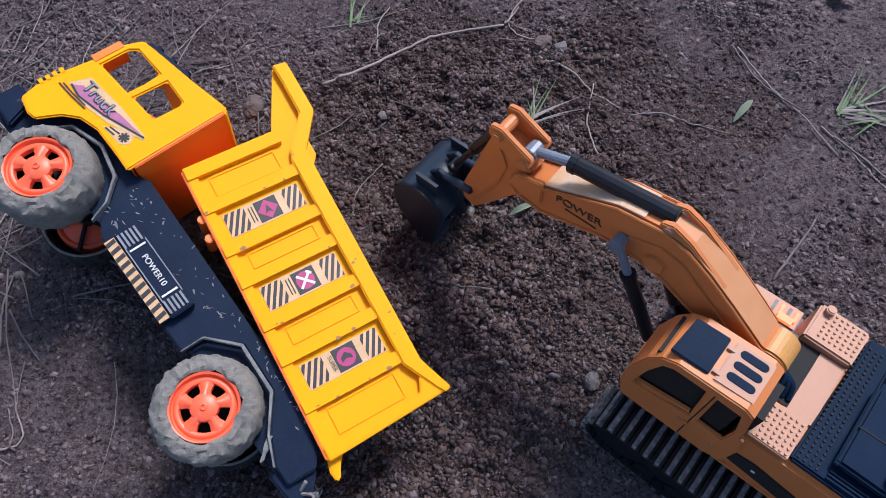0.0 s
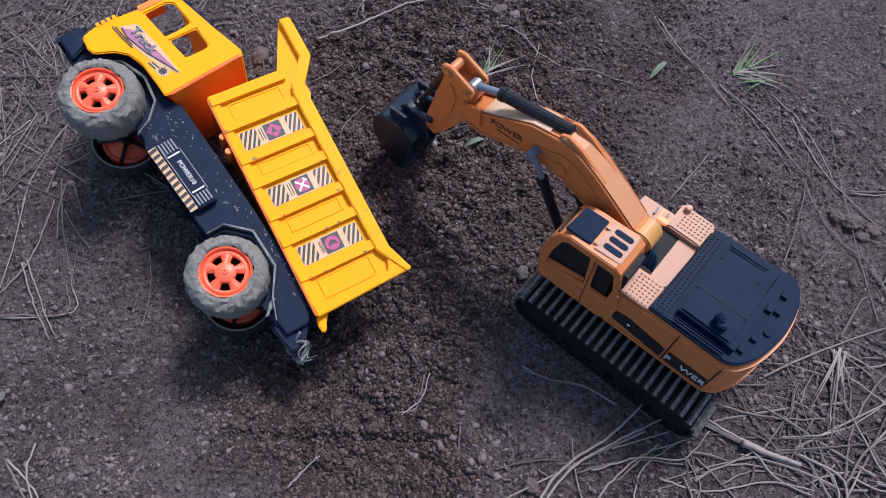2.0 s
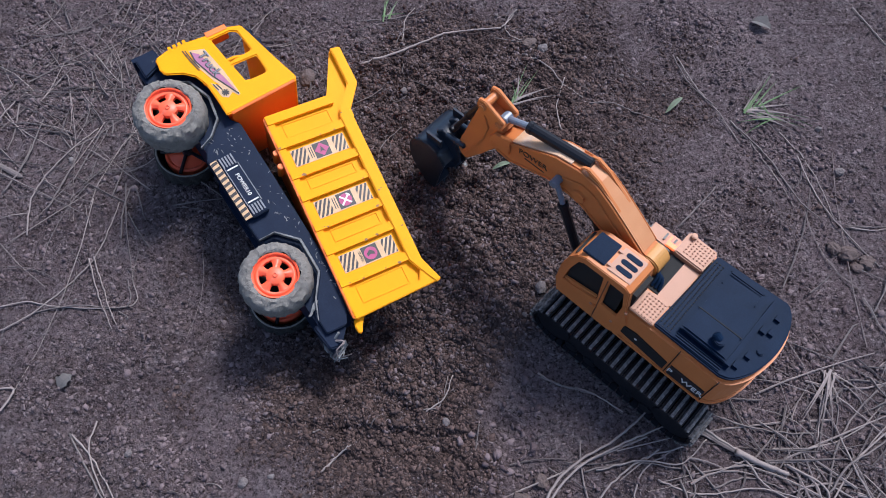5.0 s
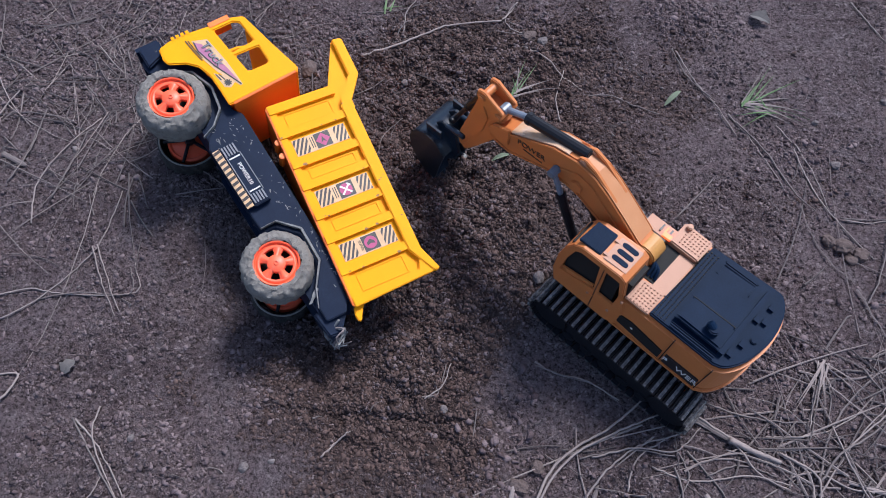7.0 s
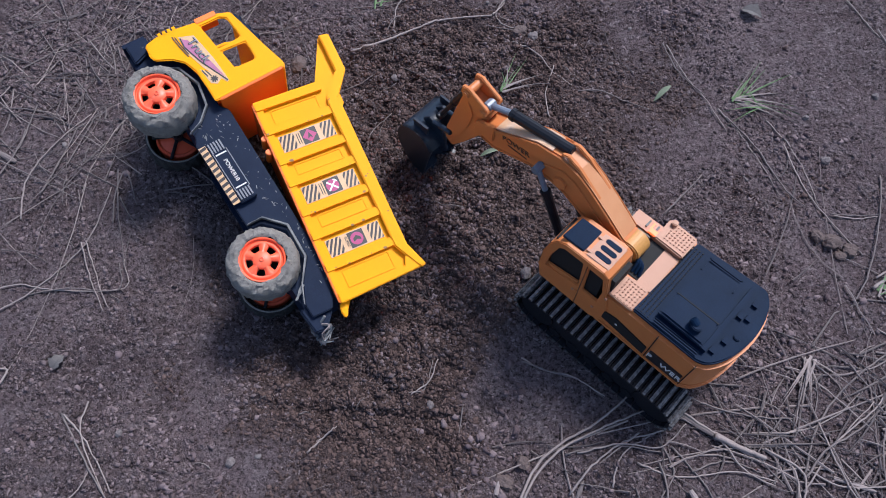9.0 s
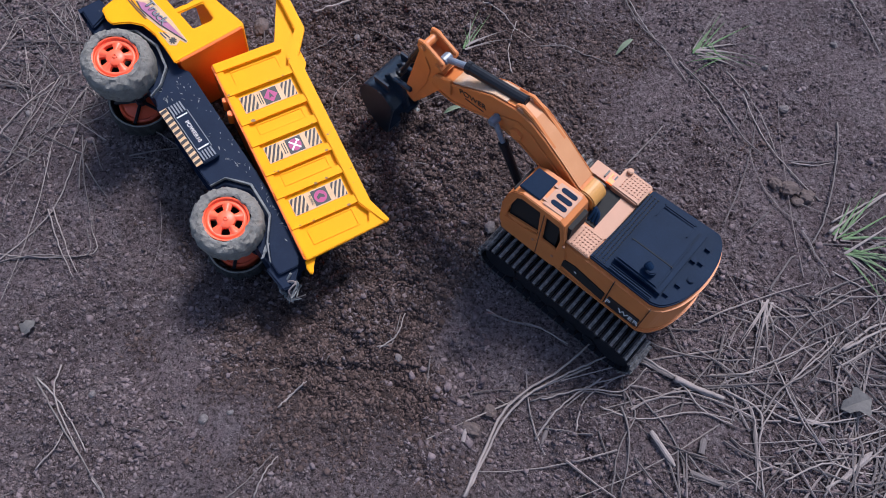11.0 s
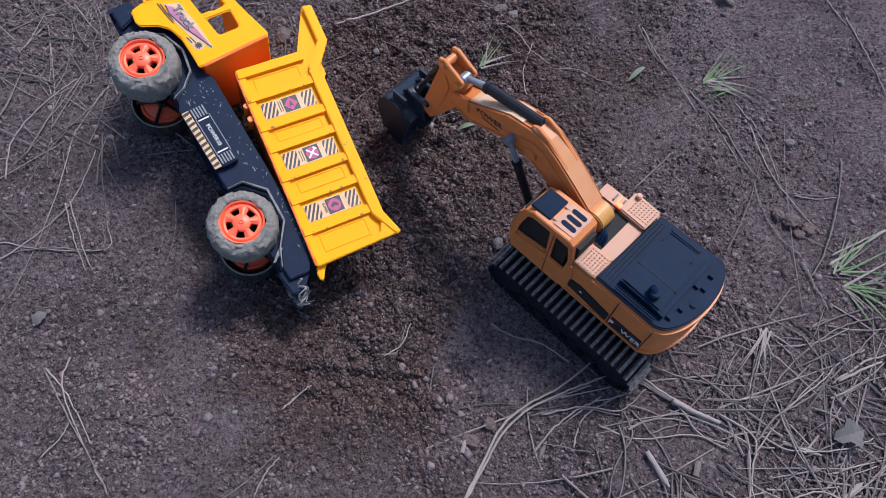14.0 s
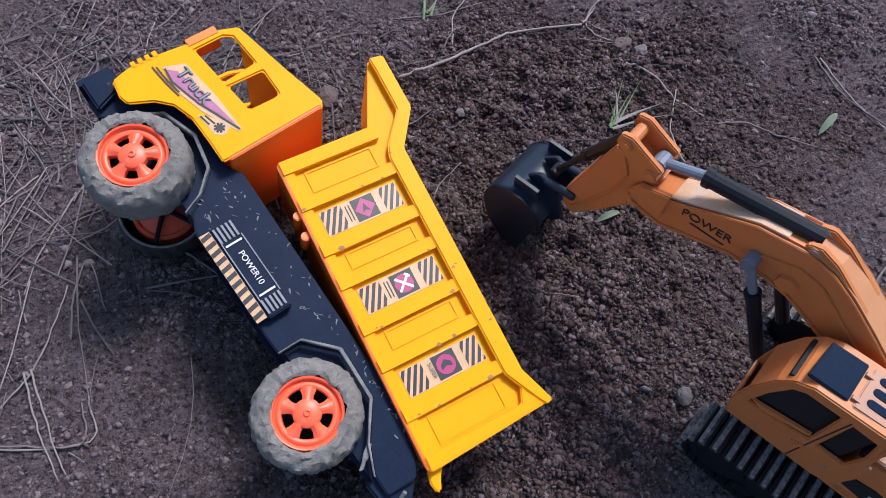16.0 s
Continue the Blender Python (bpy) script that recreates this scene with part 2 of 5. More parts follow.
def lathe(profile, seg, bm=None, wobble=None):
    """Turns (radius, y) pairs about the y axis; wobble(angle, i) scales the radius."""
    bm = bm or bmesh.new()
    rings = []
    for i, (r, y) in enumerate(profile):
        ring = []
        for k in range(seg):
            a = k * math.tau / seg
            rr = r * (wobble(a, i) if wobble else 1)
            ring.append(bm.verts.new((rr * math.cos(a), y, rr * math.sin(a))))
        rings.append(ring)
    for a, b in zip(rings, rings[1:]):
        for k in range(seg):
            bm.faces.new((a[k], a[(k + 1) % seg], b[(k + 1) % seg], b[k]))
    return bm


def coloured(bm, index, since):
    for f in list(bm.faces)[since:]:
        f.material_index = index


def lettering(text, size, material, parent, m, label="", thick=0.0003, name="lettering"):
    cu = bpy.data.curves.new("t", "FONT")
    cu.body, cu.size, cu.extrude, cu.align_x, cu.align_y = text, size, thick, "CENTER", "CENTER"
    tmp = bpy.data.objects.new("t", cu)
    me = bpy.data.meshes.new_from_object(tmp)
    bpy.data.objects.remove(tmp)
    me.materials.clear()
    me.materials.append(material)
    ob = new(name, me)
    ob.parent = parent
    ob.matrix_local = m
    return tagged(ob, label)


def smooth_path(points, steps=6):
    """Catmull-Rom through the points."""
    pts = [Vector(p) for p in points]
    pts = [2 * pts[0] - pts[1], *pts, 2 * pts[-1] - pts[-2]]
    out = []
    for i in range(1, len(pts) - 2):
        a, b, c, d = pts[i - 1:i + 3]
        for k in range(steps):
            t = k / steps
            out.append(0.5 * (2 * b + (c - a) * t + (2 * a - 5 * b + 4 * c - d) * t * t + (3 * b - a - 3 * c + d) * t ** 3))
    out.append(pts[-2])
    return out

# ---- ground ----
GN = np.random.RandomState(7)
LATTICE = GN.rand(256, 256)


def value_noise(x, y):
    xi, yi = np.floor(x).astype(int), np.floor(y).astype(int)
    fx, fy = x - xi, y - yi
    fx, fy = fx * fx * (3 - 2 * fx), fy * fy * (3 - 2 * fy)
    g = lambda i, j: LATTICE[i % 256, j % 256]
    return (g(xi, yi) * (1 - fx) + g(xi + 1, yi) * fx) * (1 - fy) + (g(xi, yi + 1) * (1 - fx) + g(xi + 1, yi + 1) * fx) * fy


def blob(x, y, cx, cy, rx, ry, turn=0.0):
    c, s = math.cos(radians(turn)), math.sin(radians(turn))
    u, v = ((x - cx) * c + (y - cy) * s) / rx, (-(x - cx) * s + (y - cy) * c) / ry
    return np.exp(-(u * u + v * v))


def looseness(x, y):
    """Where the earth has been dug and lies crumbled: 0 to 1."""
    a = blob(x, y, 0.01, 0.20, 0.12, 0.17, 20) * 1.5 + blob(x, y, 0.06, 0.35, 0.16, 0.10, 0) * 1.0 + blob(x, y, -0.075, 0.03, 0.10, 0.075, -30) * 1.1 + blob(x, y, -0.06, -0.05, 0.10, 0.07) * 0.5 + blob(x, y, 0.005, 0.03, 0.045, 0.06) * 0.9 - blob(x, y, 0.085, 0.025, 0.060, 0.055, -25) * 1.6
    p, q = 0.82 * x + 0.57 * y, 0.82 * y - 0.57 * x
    a = a + (value_noise(p * 30 + 9, q * 30 + 4) - 0.5) * 0.6 + (value_noise(p * 17 + 2, q * 17 + 6) - 0.5) * 0.5
    return np.clip(a - 0.25, 0, 1)


def crumbling(x, y):
    """Where crumbs lie in clusters on the crust: 0 to 1."""
    p, q = 0.87 * x - 0.49 * y, 0.87 * y + 0.49 * x
    n = value_noise(p * 8 + 1, q * 8 + 3) * 0.55 + value_noise(p * 21, q * 21 + 8) * 0.45
    return np.clip((n - 0.40) * 4.5, 0, 1) * (1 - 0.85 * np.clip(1.3 * blob(x, y, 0.085, 0.035, 0.045, 0.040), 0, 1))


def ground_height(x, y):
    z = (value_noise(x * 5, y * 5) - 0.5) * 0.012 + (value_noise(x * 14 + 3, y * 14) - 0.5) * 0.007
    z = z + (value_noise(x * 45, y * 45 + 7) - 0.5) * 0.0035
    lo = looseness(x, y)
    z = z + lo * ((value_noise(x * 70 + 5, y * 70) - 0.5) * 0.008 + (value_noise(x * 150, y * 150) - 0.5) * 0.006)
    z = z + ((value_noise(x * 110 + 4, y * 110) - 0.5) * 0.0034 + (value_noise(x * 170, y * 170) - 0.5) * 0.0040 + (value_noise(x * 290, y * 290) - 0.5) * 0.0022) * (0.35 + 0.65 * crumbling(x, y))
    z = z + crumbling(x, y) * 0.0022
    z = z + 0.012 * blob(x, y, -0.25, 0.19, 0.10, 0.08) - 0.026 * blob(x, y, -0.12, 0.08, 0.08, 0.07) - 0.010 * blob(x, y, -0.03, 0.24, 0.05, 0.10, 25)
    z = z + 0.010 * blob(x, y, 0.05, 0.17, 0.07, 0.07) + 0.008 * blob(x, y, 0.10, 0.26, 0.10, 0.05)
    u = x - 0.028 + (y - 0.03) * 0.45
    u = u + (value_noise(x * 55 + 3, y * 55) - 0.5) * 0.016
    z = z - 0.009 / (1 + np.exp(-np.clip(u / 0.0025, -40, 40))) * blob(x, y, 0.085, -0.02, 0.075, 0.065)
    z = z - 0.010 * blob(x, y, 0.046, 0.012, 0.014, 0.010)
    z = z + 0.0014 * np.sin((x + 0.25 * y) * 1150) * np.clip(blob(x, y, -0.195, 0.407, 0.045, 0.016) * 1.6 - 0.3, 0, 1)
    # a cracked slab of dried clay among the straw
    e = 1 - ((x - 0.157) / 0.033) ** 2 - ((y + 0.050) / 0.026) ** 2 + (value_noise(x * 60 + 2, y * 60) - 0.5) * 1.1 + (value_noise(x * 160, y * 160 + 3) - 0.5) * 0.4
    z = z + 0.0050 / (1 + np.exp(-np.clip(e * 14, -40, 40)))
    crack = x - 0.148 + (y + 0.05) * 0.55 + (value_noise(x * 90, y * 90) - 0.5) * 0.010
    z = z - 0.0045 * np.exp(-(crack / 0.0016) ** 2) * np.clip(e * 3, 0, 1)
    flat = blob(x, y, 0.14, 0.05, 0.10, 0.07, -40)
    return z * (1 - 0.75 * np.clip(flat * 1.3, 0, 1)) * np.exp(-(x * x + y * y) / 900)


def ground_axis(lo, hi, step):
    mid = np.arange(lo, hi + step / 2, step)
    out = [0.02 * 1.5 ** k for k in range(20)]
    return np.concatenate([lo - np.cumsum(out)[::-1], mid, hi + np.cumsum(out)])


gx, gy = ground_axis(-0.62, 0.72, 0.0022), ground_axis(-0.36, 0.66, 0.0022)
GX, GY = np.meshgrid(gx, gy)
GZ = ground_height(GX, GY)
nx, ny = len(gx), len(gy)
idx = np.arange(nx * ny).reshape(ny, nx)
faces = np.stack([idx[:-1, :-1], idx[:-1, 1:], idx[1:, 1:], idx[1:, :-1]], -1).reshape(-1, 4)
gm = bpy.data.meshes.new("ground")
gm.from_pydata(np.stack([GX, GY, GZ], -1).reshape(-1, 3), [], faces.tolist())
gm.polygons.foreach_set("use_smooth", [True] * len(gm.polygons))
gm.attributes.new("loose", "FLOAT", "POINT").data.foreach_set("value", looseness(GX, GY).ravel().astype(np.float32))
gm.materials.append(M_SOIL)
tagged(new("ground", gm), "bare dug earth, grey and compacted, browner where crumbled", "ground", kind="structure")


def gz(x, y):
    return float(ground_height(np.array([x]), np.array([y]))[0])


ICO_V, ICO_F = [], []
_b = bmesh.new()
bmesh.ops.create_icosphere(_b, subdivisions=1, radius=1)
ICO_V = np.array([v.co[:] for v in _b.verts])
ICO_F = np.array([[v.index for v in f.verts] for f in _b.faces])
_b.free()


def crumbs(name, label, category, xy, sizes, material, seed, sink=0.46):
    """Many small uneven lumps lying on the ground, as one sheet of stuff."""
    rs = np.random.RandomState(seed)
    base_v, base_f = ICO_V, ICO_F
    n = len(xy)
    z = ground_height(xy[:, 0], xy[:, 1])
    v = base_v[None] * (0.25 + 1.35 * rs.rand(n, len(base_v), 1)) * sizes[:, None, None] * (0.55 + 0.9 * rs.rand(n, 1, 3))
    ang = rs.rand(n) * math.tau
    ca, sa = np.cos(ang)[:, None], np.sin(ang)[:, None]
    v = np.stack([v[..., 0] * ca - v[..., 1] * sa, v[..., 0] * sa + v[..., 1] * ca, v[..., 2]], -1)
    v = v + np.stack([xy[:, 0], xy[:, 1], z + sizes * (0.5 - sink)], -1)[:, None, :]
    f = base_f[None] + (np.arange(n) * len(base_v))[:, None, None]
    me = bpy.data.meshes.new(name)
    me.from_pydata(v.reshape(-1, 3), [], f.reshape(-1, 3).tolist())
    me.polygons.foreach_set("use_smooth", [True] * len(me.polygons))
    me.materials.append(material)
    tagged(new(name, me), label, category, kind="stuff")


def scatter(n, x0, x1, y0, y1, keep, seed):
    rs = np.random.RandomState(seed)
    p = np.stack([x0 + (x1 - x0) * rs.rand(n), y0 + (y1 - y0) * rs.rand(n)], -1)
    return p[rs.rand(n) < keep(p[:, 0], p[:, 1])]


CR = np.random.RandomState(3)
p = scatter(260000, -0.28, 0.34, -0.12, 0.52, lambda x, y: looseness(x, y) ** 1.1, 11)
crumbs("loose_soil", "crumbled dark brown soil clods heaped in dug earth", "soil", p, 0.0005 + 0.0017 * CR.rand(len(p)) ** 4, M_CLOD, 21)
p = scatter(210000, -0.52, 0.56, -0.20, 0.52, lambda x, y: 0.05 + 0.95 * crumbling(x, y) ** 1.3, 12)
crumbs("soil_crumbs", "small grey-brown soil crumbs on compacted earth", "soil", p, 0.0004 + 0.0015 * CR.rand(len(p)) ** 4, M_CRUMB, 22)
p = scatter(110000, -0.46, 0.44, -0.17, 0.46, lambda x, y: np.clip(1.5 * value_noise(x * 16 + 2, y * 16 + 9) ** 2 - 0.05, 0, 1) * (1 - 0.7 * looseness(x, y)) * (0.1 + 0.9 * crumbling(x, y)), 14)
crumbs("soil_lumps", "purplish-grey lumps of soil scattered on compacted earth", "soil", p, 0.0006 + 0.0020 * CR.rand(len(p)) ** 5, M_LUMP, 24)
p = CR.normal((0.045, -0.015), (0.020, 0.030), (260, 2))
crumbs("soil_clods", "coarse grey clods broken from the crust", "soil", p, 0.0008 + 0.0030 * CR.rand(len(p)) ** 4, M_LUMP, 25)
p = scatter(700, -0.60, 0.75, -0.40, 0.75, lambda x, y: 0.6 + 0 * x, 13)
crumbs("gravel", "pale grey pebbles strewn over the earth", "pebbles", p, 0.0009 + 0.0020 * CR.rand(len(p)) ** 3, M_STONE, 23)

# ---- toy dump truck, lying on its side ----
T_FWD = Vector((-0.60952, 0.75878, 0.22964)).normalized()
T_SIDE = Vector((0.17093, -0.15706, 0.97268))
T_SIDE = (T_SIDE - T_FWD * T_SIDE.dot(T_FWD)).normalized()
T_UP = T_FWD.cross(T_SIDE)
TRUCK = Matrix((T_FWD, T_SIDE, T_UP)).transposed().to_4x4()
TRUCK.translation = (-0.1308, 0.0916, 0.0753)

truck = new("toy_dump_truck")
truck.matrix_world = TRUCK
tagged(truck, "yellow toy dump truck tipped on its side in soil", "toy truck")
WIDE = 0.105  # hub face to hub face


def both_sides(fn):
    for s in (0, 1):
        fn(lambda y: y if not s else -WIDE - y)


# chassis: side plates with cut-out arches, a middle beam and the tail
plate_outline = [(0.205, -0.004), (0.2135, 0.004), (0.2135, 0.017), (0.200, 0.020), (0.184, 0.031), (0.165, 0.038), (0.134, 0.038), (0.128, 0.043), (-0.020, 0.040), (-0.050, 0.031), (-0.057, 0.026), (-0.055, 0.010), (-0.044, 0.010),
                 (-0.029, 0.017), (-0.0115, 0.031), (0.018, 0.0325), (0.0335, 0.0185), (0.034, 0.005), (0.045, 0.0045), (0.112, 0.0045), (0.121, 0.009), (0.127, 0.018), (0.138, 0.030), (0.158, 0.034), (0.178, 0.027), (0.188, 0.008), (0.194, -0.003)]


def chassis_plate(y):
    part("chassis_plate", plate(plate_outline, y(-0.017), y(-0.021), bevel=0.0008), M_CHASSIS, truck)


both_sides(chassis_plate)
part("chassis_beam", box(-0.050, 0.205, -0.080, -0.021, 0.008, 0.036, 0.002), M_CHASSIS, truck)
part("front_bumper", box(0.2135, 0.2170, -0.092, -0.0135, -0.003, 0.016, 0.0015), M_CHASSIS, truck, "scuffed black bumper")
part("bumper_corner", plate([(0.196, -0.001), (0.216, -0.001), (0.216, 0.017), (0.203, 0.0165)], -0.0168, -0.0125, bevel=0.0012), M_CHASSIS, truck)
# raised lips round the arches
lip = [(0.034, 0.005), (0.0335, 0.0185), (0.018, 0.0325), (-0.0115, 0.031), (-0.029, 0.017), (-0.044, 0.010)]
lip2 = [(0.122, 0.006), (0.127, 0.018), (0.138, 0.030), (0.158, 0.034), (0.178, 0.027), (0.188, 0.008)]


def lips(y):
    for path in (lip, lip2):
        inner = [(a * 0.985 + (0.0 if path is lip else 0.157) * 0.015, b * 0.94) for a, b in path]
        part("arch_lip", plate(path + inner[::-1], y(-0.0168), y(-0.0125), bevel=0.0004), M_SCUFF, truck, "worn edge of the wheel arch")


both_sides(lips)


def side_step(y):
    st = part("side_step", plate([(0.0505, 0.0105), (0.0505, 0.0240), (0.107, 0.0250), (0.107, 0.0105)], y(-0.0168), y(-0.0105), bevel=0.0008), M_CHASSIS, truck)
    # ribs, a framed name strip and a warning stripe
    for i in range(5):
        z = 0.0118 + 0.0024 * i
        for x0, x1 in ((0.0525, 0.0605), (0.0965, 0.1055)):
            part("rib", box(x0, x1, min(y(-0.0104), y(-0.0096)), max(y(-0.0104), y(-0.0096)), z, z + 0.0012), M_GREYPRINT, st)
    for z in (0.0116, 0.0232):
        part("strip_edge", box(0.0605, 0.0965, min(y(-0.0104), y(-0.0099)), max(y(-0.0104), y(-0.0099)), z, z + 0.0006), M_GREYPRINT, st)
    for x in (0.0625, 0.0935):
        part("bracket", box(x, x + 0.0010, min(y(-0.0104), y(-0.0098)), max(y(-0.0104), y(-0.0098)), 0.0130, 0.0222), M_WHITE, st)
    bm = plate([(0.052, 0.0045), (0.052, 0.0104), (0.1065, 0.0104), (0.1065, 0.0045)], y(-0.0125), y(-0.0115))
    n0 = len(bm.faces)
    for i in range(11):
        x = 0.0535 + i * 0.0049
        plate([(x, 0.0047), (x + 0.0024, 0.0047), (x + 0.0034, 0.0102), (x + 0.0010, 0.0102)], y(-0.0117), y(-0.0112), bm=bm)
    coloured(bm, 1, n0)
    part("warning_stripe", bm, [M_TANPRINT, M_INK], st, "tan and black striped sticker")
    if y(0) == 0:
        lettering("POWER10", 0.0046, M_WHITE, st, Matrix(((-1, 0, 0, 0.078), (0, 0, 1, -0.0101), (0, 1, 0, 0.0178), (0, 0, 0, 1))), "white lettering")


both_sides(side_step)
sc = random.Random(12)
for i in range(80):
    x, z = sc.uniform(-0.050, 0.128), sc.uniform(0.026, 0.040)
    if -0.03 < x < 0.036:
        z = sc.uniform(0.0335, 0.039)
    elif i % 3 == 0:
        x, z = sc.uniform(0.108, 0.124), sc.uniform(0.012, 0.036)
    a, ln, w = sc.uniform(-1.2, 1.2), sc.uniform(0.0008, 0.0050) * sc.choice((0.4, 0.7, 1.0)), sc.uniform(0.0002, 0.0006)
    dx, dz = math.cos(a) * ln, math.sin(a) * ln
    part("scratch", plate([(x, z), (x + dx * 0.6, z + dz * 0.5 - w), (x + dx * 1.15, z + dz), (x + dx * 0.8, z + dz + w), (x + dx * 0.3, z + dz * 0.3 + w)], -0.01705, -0.0168), M_SCUFF, truck, "pale scratch in the plastic")
part("torn_bracket", plate([(-0.0285, 0.0160), (-0.0310, 0.0120), (-0.0345, 0.0085), (-0.0370, 0.0050), (-0.0378, 0.0072), (-0.0352, 0.0105), (-0.0345, 0.0130), (-0.0318, 0.0150), (-0.0300, 0.0180)], -0.0168, -0.0150, bevel=0.0004), M_SCUFF, truck, "torn pale bracket behind the wheel")
part("tail_block", plate([(-0.044, 0.0040), (-0.066, 0.0060), (-0.068, 0.0150), (-0.057, 0.0260), (-0.046, 0.0200)], -0.034, -0.0215, bevel=0.0012), M_CHASSIS, truck)
# frayed tow hitch at the tail
tow = bmesh.new()
box(-0.068, -0.052, -0.058, -0.026, 0.008, 0.014, bm=tow)
part("tow_hitch", bevelled(tow, 0.001), M_CHASSIS, truck)
hk = random.Random(4)
for i in range(12):
    y0 = -0.019 - 0.003 * i
    a = Vector((-0.056, y0, 0.014))
    pts = [a + Vector((-0.0042 * k - hk.uniform(0, 0.003), hk.uniform(-0.006, 0.006), hk.uniform(-0.009, 0.007))) for k in range(5)]
    part("frayed_strand", tube(smooth_path(pts, 3), (0.0012, 0.0005), 5), M_SCUFF if i % 3 else M_STRAW, truck, "torn strand hanging from the hitch")

# wheels
WR, RIM = 0.0272, 0.0192


def tyre_mesh(mud):
    prof = [(0.0180, -0.0010), (0.0192, -0.0002), (0.0206, 0.0), (0.0220, -0.0002), (0.0234, -0.0007), (0.0247, -0.0018), (0.0258, -0.0034), (0.0266, -0.0056), (0.0270, -0.0085), (0.0272, -0.0120), (0.0272, -0.0160), (0.0270, -0.0200), (0.0266, -0.0235), (0.0256, -0.0262), (0.0238, -0.0280), (0.0205, -0.0290), (0.0182, -0.0280)]
    if not mud:
        prof = prof[:13] + [(0.0262, -0.0268), (0.0258, -0.0284), (0.0247, -0.0286), (0.0240, -0.0262), (0.0236, -0.0080), (0.0180, -0.0060)]
    seg = 120

    def wob(a, i):
        block = math.sin(a * 18 + (0.9 if i % 4 < 2 else -0.9)) > -0.2
        return 1 + ((0.022 if mud else 0.045) if 6 <= i <= 13 and block else 0.0)

    bm = lathe(prof, seg, wobble=wob)
    for v in bm.verts:
        c = v.co * 1000
        r = Vector((v.co.x, 0, v.co.z)).normalized()
        n = noise.noise(c * 0.16) * 0.0010 + noise.noise(c * 0.42 + Vector((5, 1, 2))) * 0.0012 + noise.noise(c * 0.9 + Vector((1, 8, 2))) * 0.0008
        side = 1.0 if v.co.y > -0.004 else 0.2
        if mud and r.length and Vector((v.co.x, 0, v.co.z)).length < 0.0216:
            v.co -= r * max(0.0, noise.noise(c * 0.11 + Vector((3, 8, 1))) + 0.05) * 0.0034
            v.co.y += 0.0011
        if mud:
            v.co += Vector((0, n * side + 0.0004 * side, 0)) + r * n * 0.6
        else:
            v.co += r * n * 0.3
    return bm


def rim_mesh():
    bm = lathe([(0.0180, -0.006), (0.0185, -0.0004), (0.0179, 0.0004), (0.0170, 0.0000), (0.0166, -0.0022), (0.0160, -0.0026), (0.0150, -0.0014), (0.0138, -0.0012), (0.0128, -0.0018), (0.0124, -0.0050)], 60)
    for k in range(5):
        a = k * math.tau / 5 + 0.62
        ca, sa = math.cos(a), math.sin(a)
        ring = []
        for r, w, y in ((0.0050, 0.0026, 0.0000), (0.0088, 0.0028, -0.0006), (0.0112, 0.0038, -0.0013), (0.0134, 0.0052, -0.0016)):
            ring.append([(r, -w, y - 0.0012), (r, -w * 0.55, y - 0.0002), (r, -w * 0.30, y + 0.0005), (r, w * 0.30, y + 0.0005), (r, w * 0.55, y - 0.0002), (r, w, y - 0.0012), (r, w, y - 0.0046), (r, -w, y - 0.0046)])
        vs = [[bm.verts.new((p[0] * ca - p[1] * sa, p[2], p[0] * sa + p[1] * ca)) for p in rr] for rr in ring]
        for q, s in zip(vs, vs[1:]):
            for i in range(8):
                bm.faces.new((q[i], q[(i + 1) % 8], s[(i + 1) % 8], s[i]))
    lathe([(0.0074, -0.004), (0.0072, -0.0004), (0.0060, 0.0006), (0.0020, 0.0009), (0.0018, 0.0017), (0.0012, 0.0018), (0.0010, 0.0010), (0.0001, 0.0010)], 28, bm=bm)
    return bm


tyre_clean, tyre_mud, rim_me = mesh_of(tyre_mesh(False), M_DARKTYRE), mesh_of(tyre_mesh(True), M_TYRE), mesh_of(rim_mesh(), M_RIM)
# black cup behind the spokes paints in the shade inside the wheel
shade_disc_me = mesh_of(lathe([(0.0178, -0.024), (0.0178, -0.012), (0.0001, -0.0119)], 32), M_TRIM_AND_SHADE)
for me in (tyre_clean, tyre_mud, rim_me):
    me.polygons.foreach_set("use_smooth", [True] * len(me.polygons))
    me.set_sharp_from_angle(angle=radians(45))
